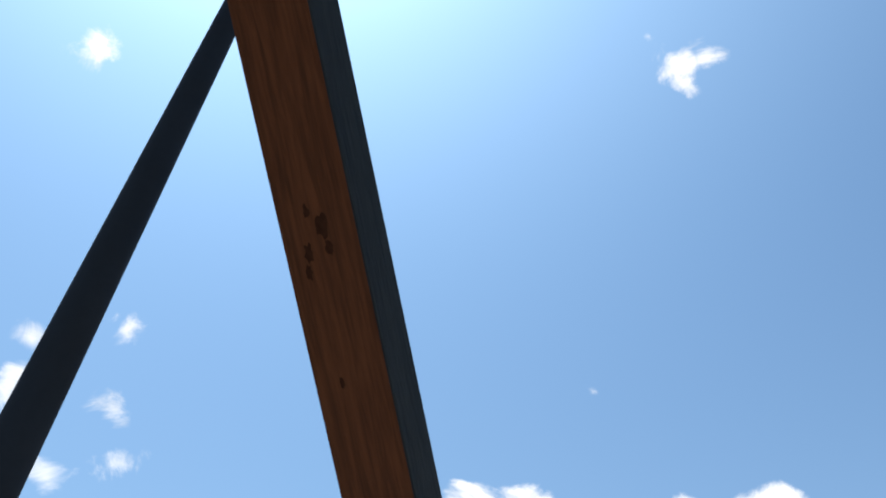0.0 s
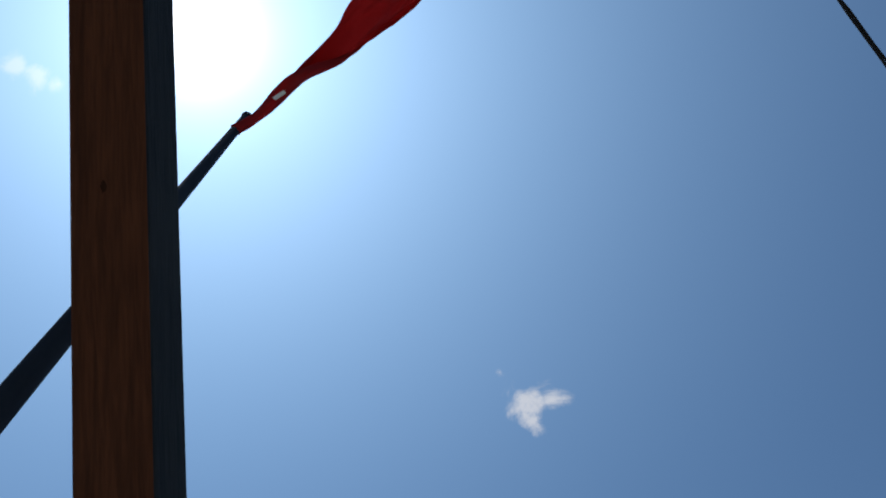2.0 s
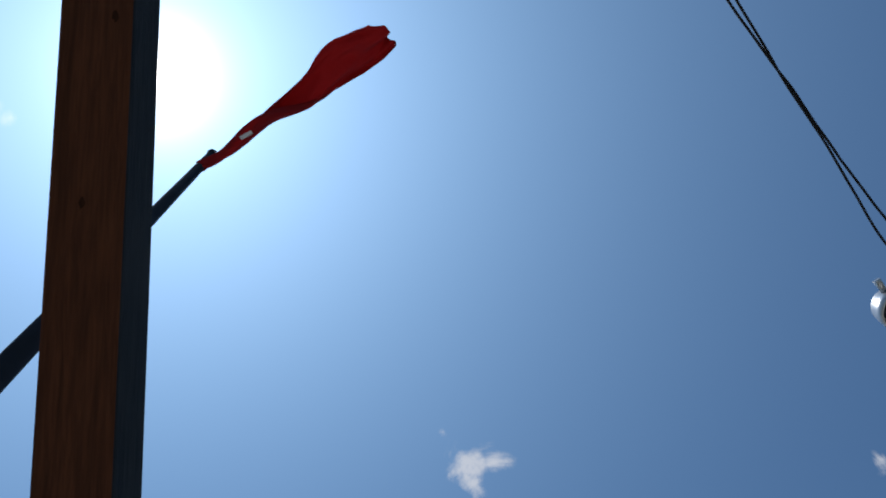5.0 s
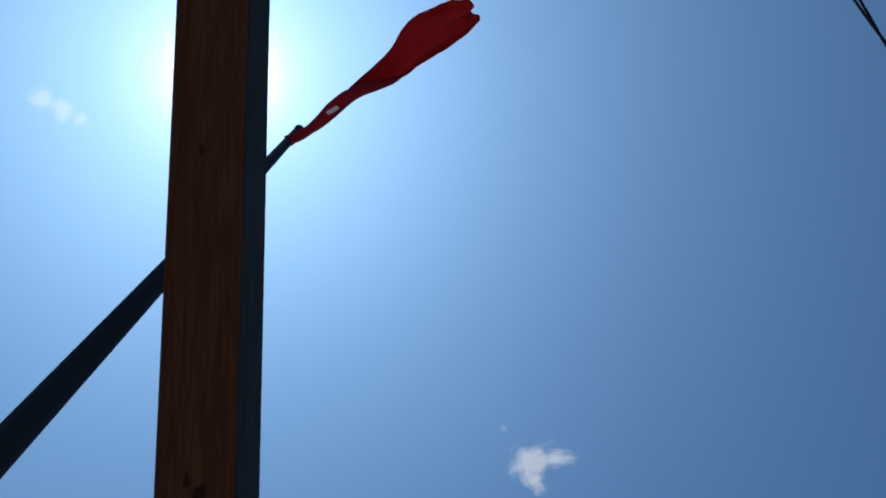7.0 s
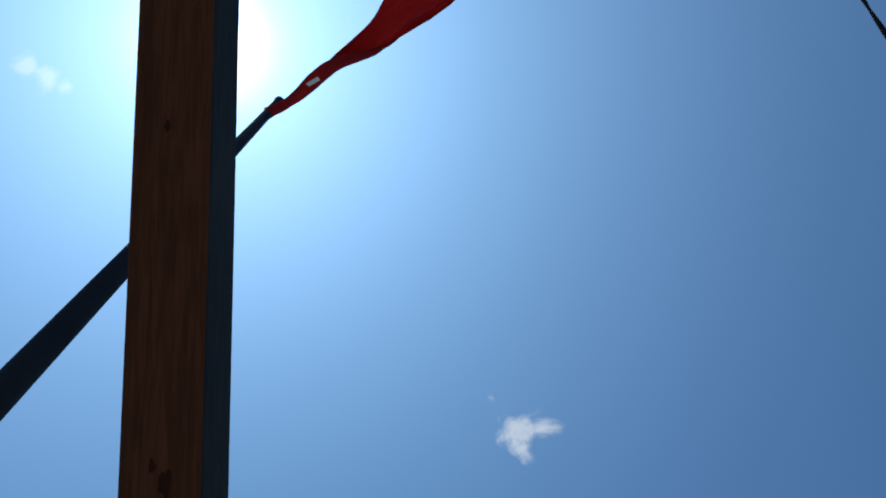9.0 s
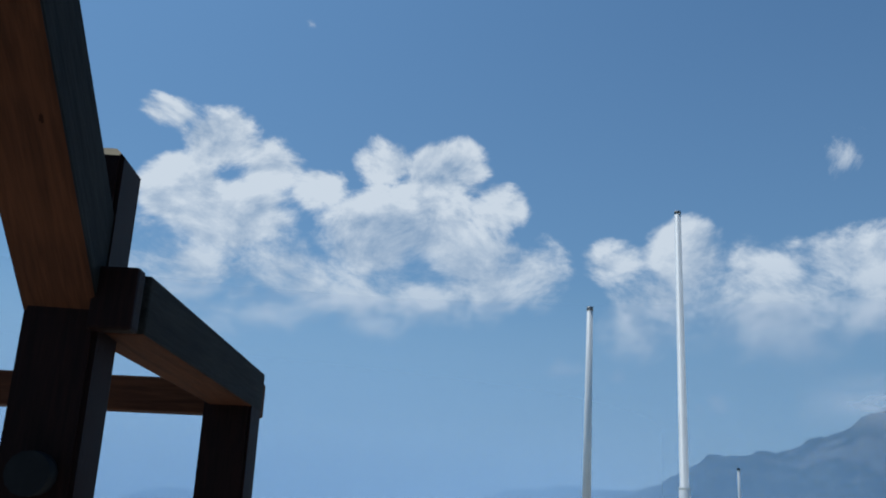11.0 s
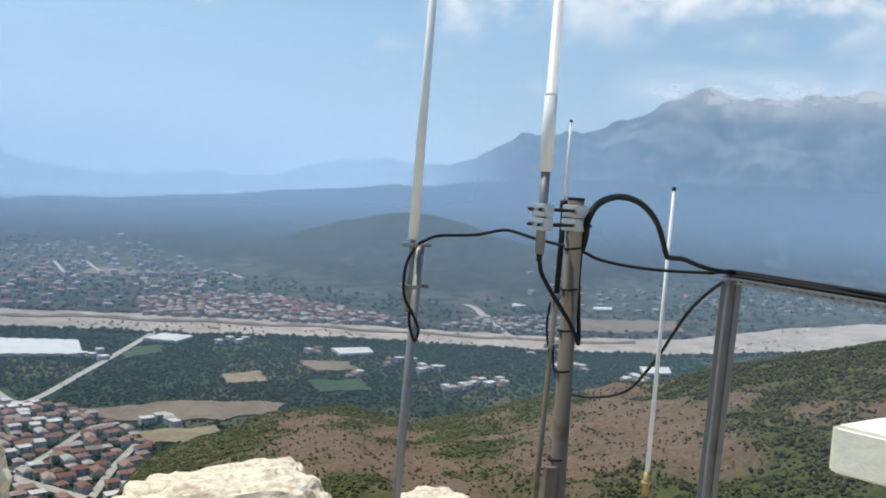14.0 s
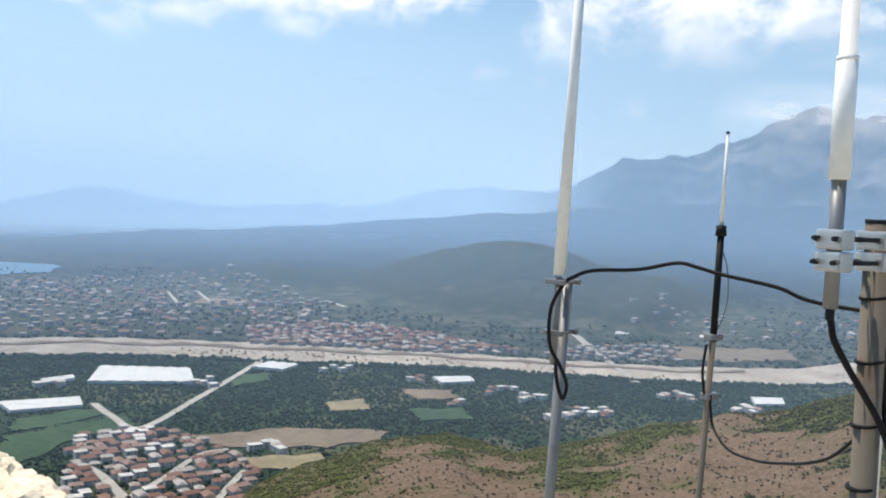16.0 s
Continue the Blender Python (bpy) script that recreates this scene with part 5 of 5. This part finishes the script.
def house_kind(w, d, h, rise, hip, tiled=True):
    th = thing("house", (0, 0, FLOOR_Z - 60), "small white house with a red tiled roof in the valley" if tiled else "plain white flat-roofed house in the valley", "house", "houses in the valley")
    part("wall", box(w, d, h, 0, (0, 0, h / 2)), WALL, th)
    if tiled:
        v, f = roof_mesh(w, d, h, rise, hip)
        r_ = new("roof", mesh_from("roof", v, f, TILE))
    else:
        r_ = part("roof", box(w + 0.4, d + 0.4, 0.5, 0, (0, 0, h + 0.25)), WALL)
    r_.parent = th
    pane = mesh_from("window", *([(-0.6, -0.05, -0.7), (0.6, -0.05, -0.7), (0.6, -0.05, 0.7), (-0.6, -0.05, 0.7), (-0.6, 0.05, -0.7), (0.6, 0.05, -0.7), (0.6, 0.05, 0.7), (-0.6, 0.05, 0.7)],
                                 [(0, 1, 2, 3), (7, 6, 5, 4), (0, 4, 5, 1), (3, 2, 6, 7), (0, 3, 7, 4), (1, 5, 6, 2)]), WINDOW)
    for s in (-1, 1):
        for k in (-0.28, 0.28):
            for zz in ([1.6, 4.4] if h > 5 else [1.6]):
                p = new("window", pane)
                p.parent = th
                p.matrix_basis = pose(k * w, s * d / 2, zz)
    return th


kinds = [house_kind(9.5, 7, 5.2, 1.9, 2.6), house_kind(12, 7.6, 5.2, 2.0, 1.3), house_kind(7.6, 6.8, 3.2, 1.6, 2.1), house_kind(10, 8, 5.8, 0, 0, False)]


def put_houses(places, seed, white=0.15):
    rnd = random.Random(seed)
    for px, py in places:
        k = kinds[3] if rnd.random() < white else rnd.choice(kinds[:3])
        copy_thing(k, pose(px, py, ground_z(px, py) - 0.1, 0, 0, rnd.choice((20, 110, 25, 115)) + rnd.uniform(-8, 8)))


def spread(poly, count, gap, seed):
    rnd = np.random.RandomState(seed)
    pa = np.array(poly)
    got, tries = [], 0
    while len(got) < count and tries < count * 60:
        tries += 1
        p = rnd.uniform(pa.min(0), pa.max(0))
        if not inside(p[:1], p[1:], poly)[0] or (len(road_dots) and ((road_dots - p) ** 2).sum(1).min() < 64):
            continue
        if got and ((np.array(got) - p) ** 2).sum(1).min() < gap ** 2:
            continue
        got.append(tuple(p))
    return got


village = spread(VILLAGE, 205, 11.0, 7)
put_houses(village, 8, 0.16)
rnd = np.random.RandomState(9)
lone = []
for caz, cel, count in ((67.2, -12.75, 9), (70.6, -12.2, 5), (72.8, -11.9, 5), (57.5, -11.6, 8), (62.0, -11.2, 8), (79.0, -11.4, 4), (92.2, -11.9, 6), (96.2, -14.7, 6), (88.0, -15.9, 7), (84.0, -11.0, 4), (50.5, -10.3, 6), (101, -11.9, 4), (69.5, -13.3, 4), (75.5, -12.7, 3)):
    for _ in range(count):
        lone.append(on_floor(caz + rnd.uniform(-1.1, 1.1), cel + rnd.uniform(-0.25, 0.25)))
put_houses(lone, 10, 0.75)
for k in kinds:
    for o in (*k.children_recursive, k):
        bpy.data.objects.remove(o)

# trees of the village gardens
px = np.array(spread(VILLAGE, 800, 4.2, 17))
px = px[[((np.array(village) - q) ** 2).sum(1).min() > 36 for q in px]]
pz = np.array([[*q, ground_z(*q)] for q in px])
scatter("garden_trees", pz, np.random.RandomState(2).uniform(1.4, 3.1, len(pz)), ORCHARD, 1, "garden trees in the village", "trees", 7)


# the town beyond the river, too far to count
def town(name, places, seed, mat_roof, label):
    rnd = np.random.RandomState(seed)
    wv, wf, rv, rf = [], [], [], []
    cube = [(0, 1, 5, 4), (1, 2, 6, 5), (2, 3, 7, 6), (3, 0, 4, 7), (4, 5, 6, 7)]
    for px, py in places:
        w, d, h = rnd.uniform(9, 16), rnd.uniform(8, 11), rnd.choice([3.5, 6.0, 6.0, 8.5])
        a = math.radians(rnd.choice([12, 102]) + rnd.uniform(-6, 6))
        c, s, zz = math.cos(a), math.sin(a), ground_z(px, py)
        turn = lambda q: (px + q[0] * c - q[1] * s, py + q[0] * s + q[1] * c, zz + q[2])
        k = len(wv)
        wv += [turn(q) for q in ((-w / 2, -d / 2, -1), (w / 2, -d / 2, -1), (w / 2, d / 2, -1), (-w / 2, d / 2, -1), (-w / 2, -d / 2, h), (w / 2, -d / 2, h), (w / 2, d / 2, h), (-w / 2, d / 2, h))]
        wf += [tuple(i + k for i in f) for f in cube]
        if rnd.rand() < mat_roof:
            k = len(rv)
            v, f = roof_mesh(w, d, h + 0.1, 2.2, 2.5)
            rv += [turn(q) for q in v]
            rf += [tuple(i + k for i in q) for q in f]
    th = thing(name, (0, 0, 0), label, "town", kind="stuff")
    for nm, v, f, m in (("walls", wv, wf, TOWN_WALL), ("roofs", rv, rf, TILE)):
        ob = new(nm, mesh_from(nm, v, f, m))
        ob.parent = th
        ob["kind"] = "stuff"


RED = [on_floor(*c) for c in ((89.6, -8.35), (82.0, -7.95), (75.5, -8.9), (72.0, -9.35), (76.5, -9.55), (89.2, -9.35))]
town("red_roof_town", spread(RED, 420, 13.0, 21), 22, 0.95, "dense rows of red-roofed houses beyond the river")
LEFT = [on_floor(*c) for c in ((104.5, -5.4), (91.0, -5.4), (85.0, -6.4), (84.0, -7.9), (90.0, -8.9), (104.8, -8.75))]
town("pale_town", spread(LEFT, 360, 17.0, 23), 24, 0.5, "wide pale town beyond the river")
BANK = [on_floor(*c) for c in ((71.0, -9.4), (68.0, -8.6), (62.0, -8.3), (62.0, -9.1), (66.0, -9.4))]
town("bank_town", spread(BANK, 60, 18.0, 25), 26, 0.4, "scattered buildings along the river")
FAR = [on_floor(*c) for c in ((66.0, -6.2), (42.0, -5.2), (42.0, -5.8), (58.0, -7.4), (66.0, -7.4))]
town("far_hamlet", spread(FAR, 70, 30.0, 27), 28, 0.3, "scattered far buildings below the mountain")
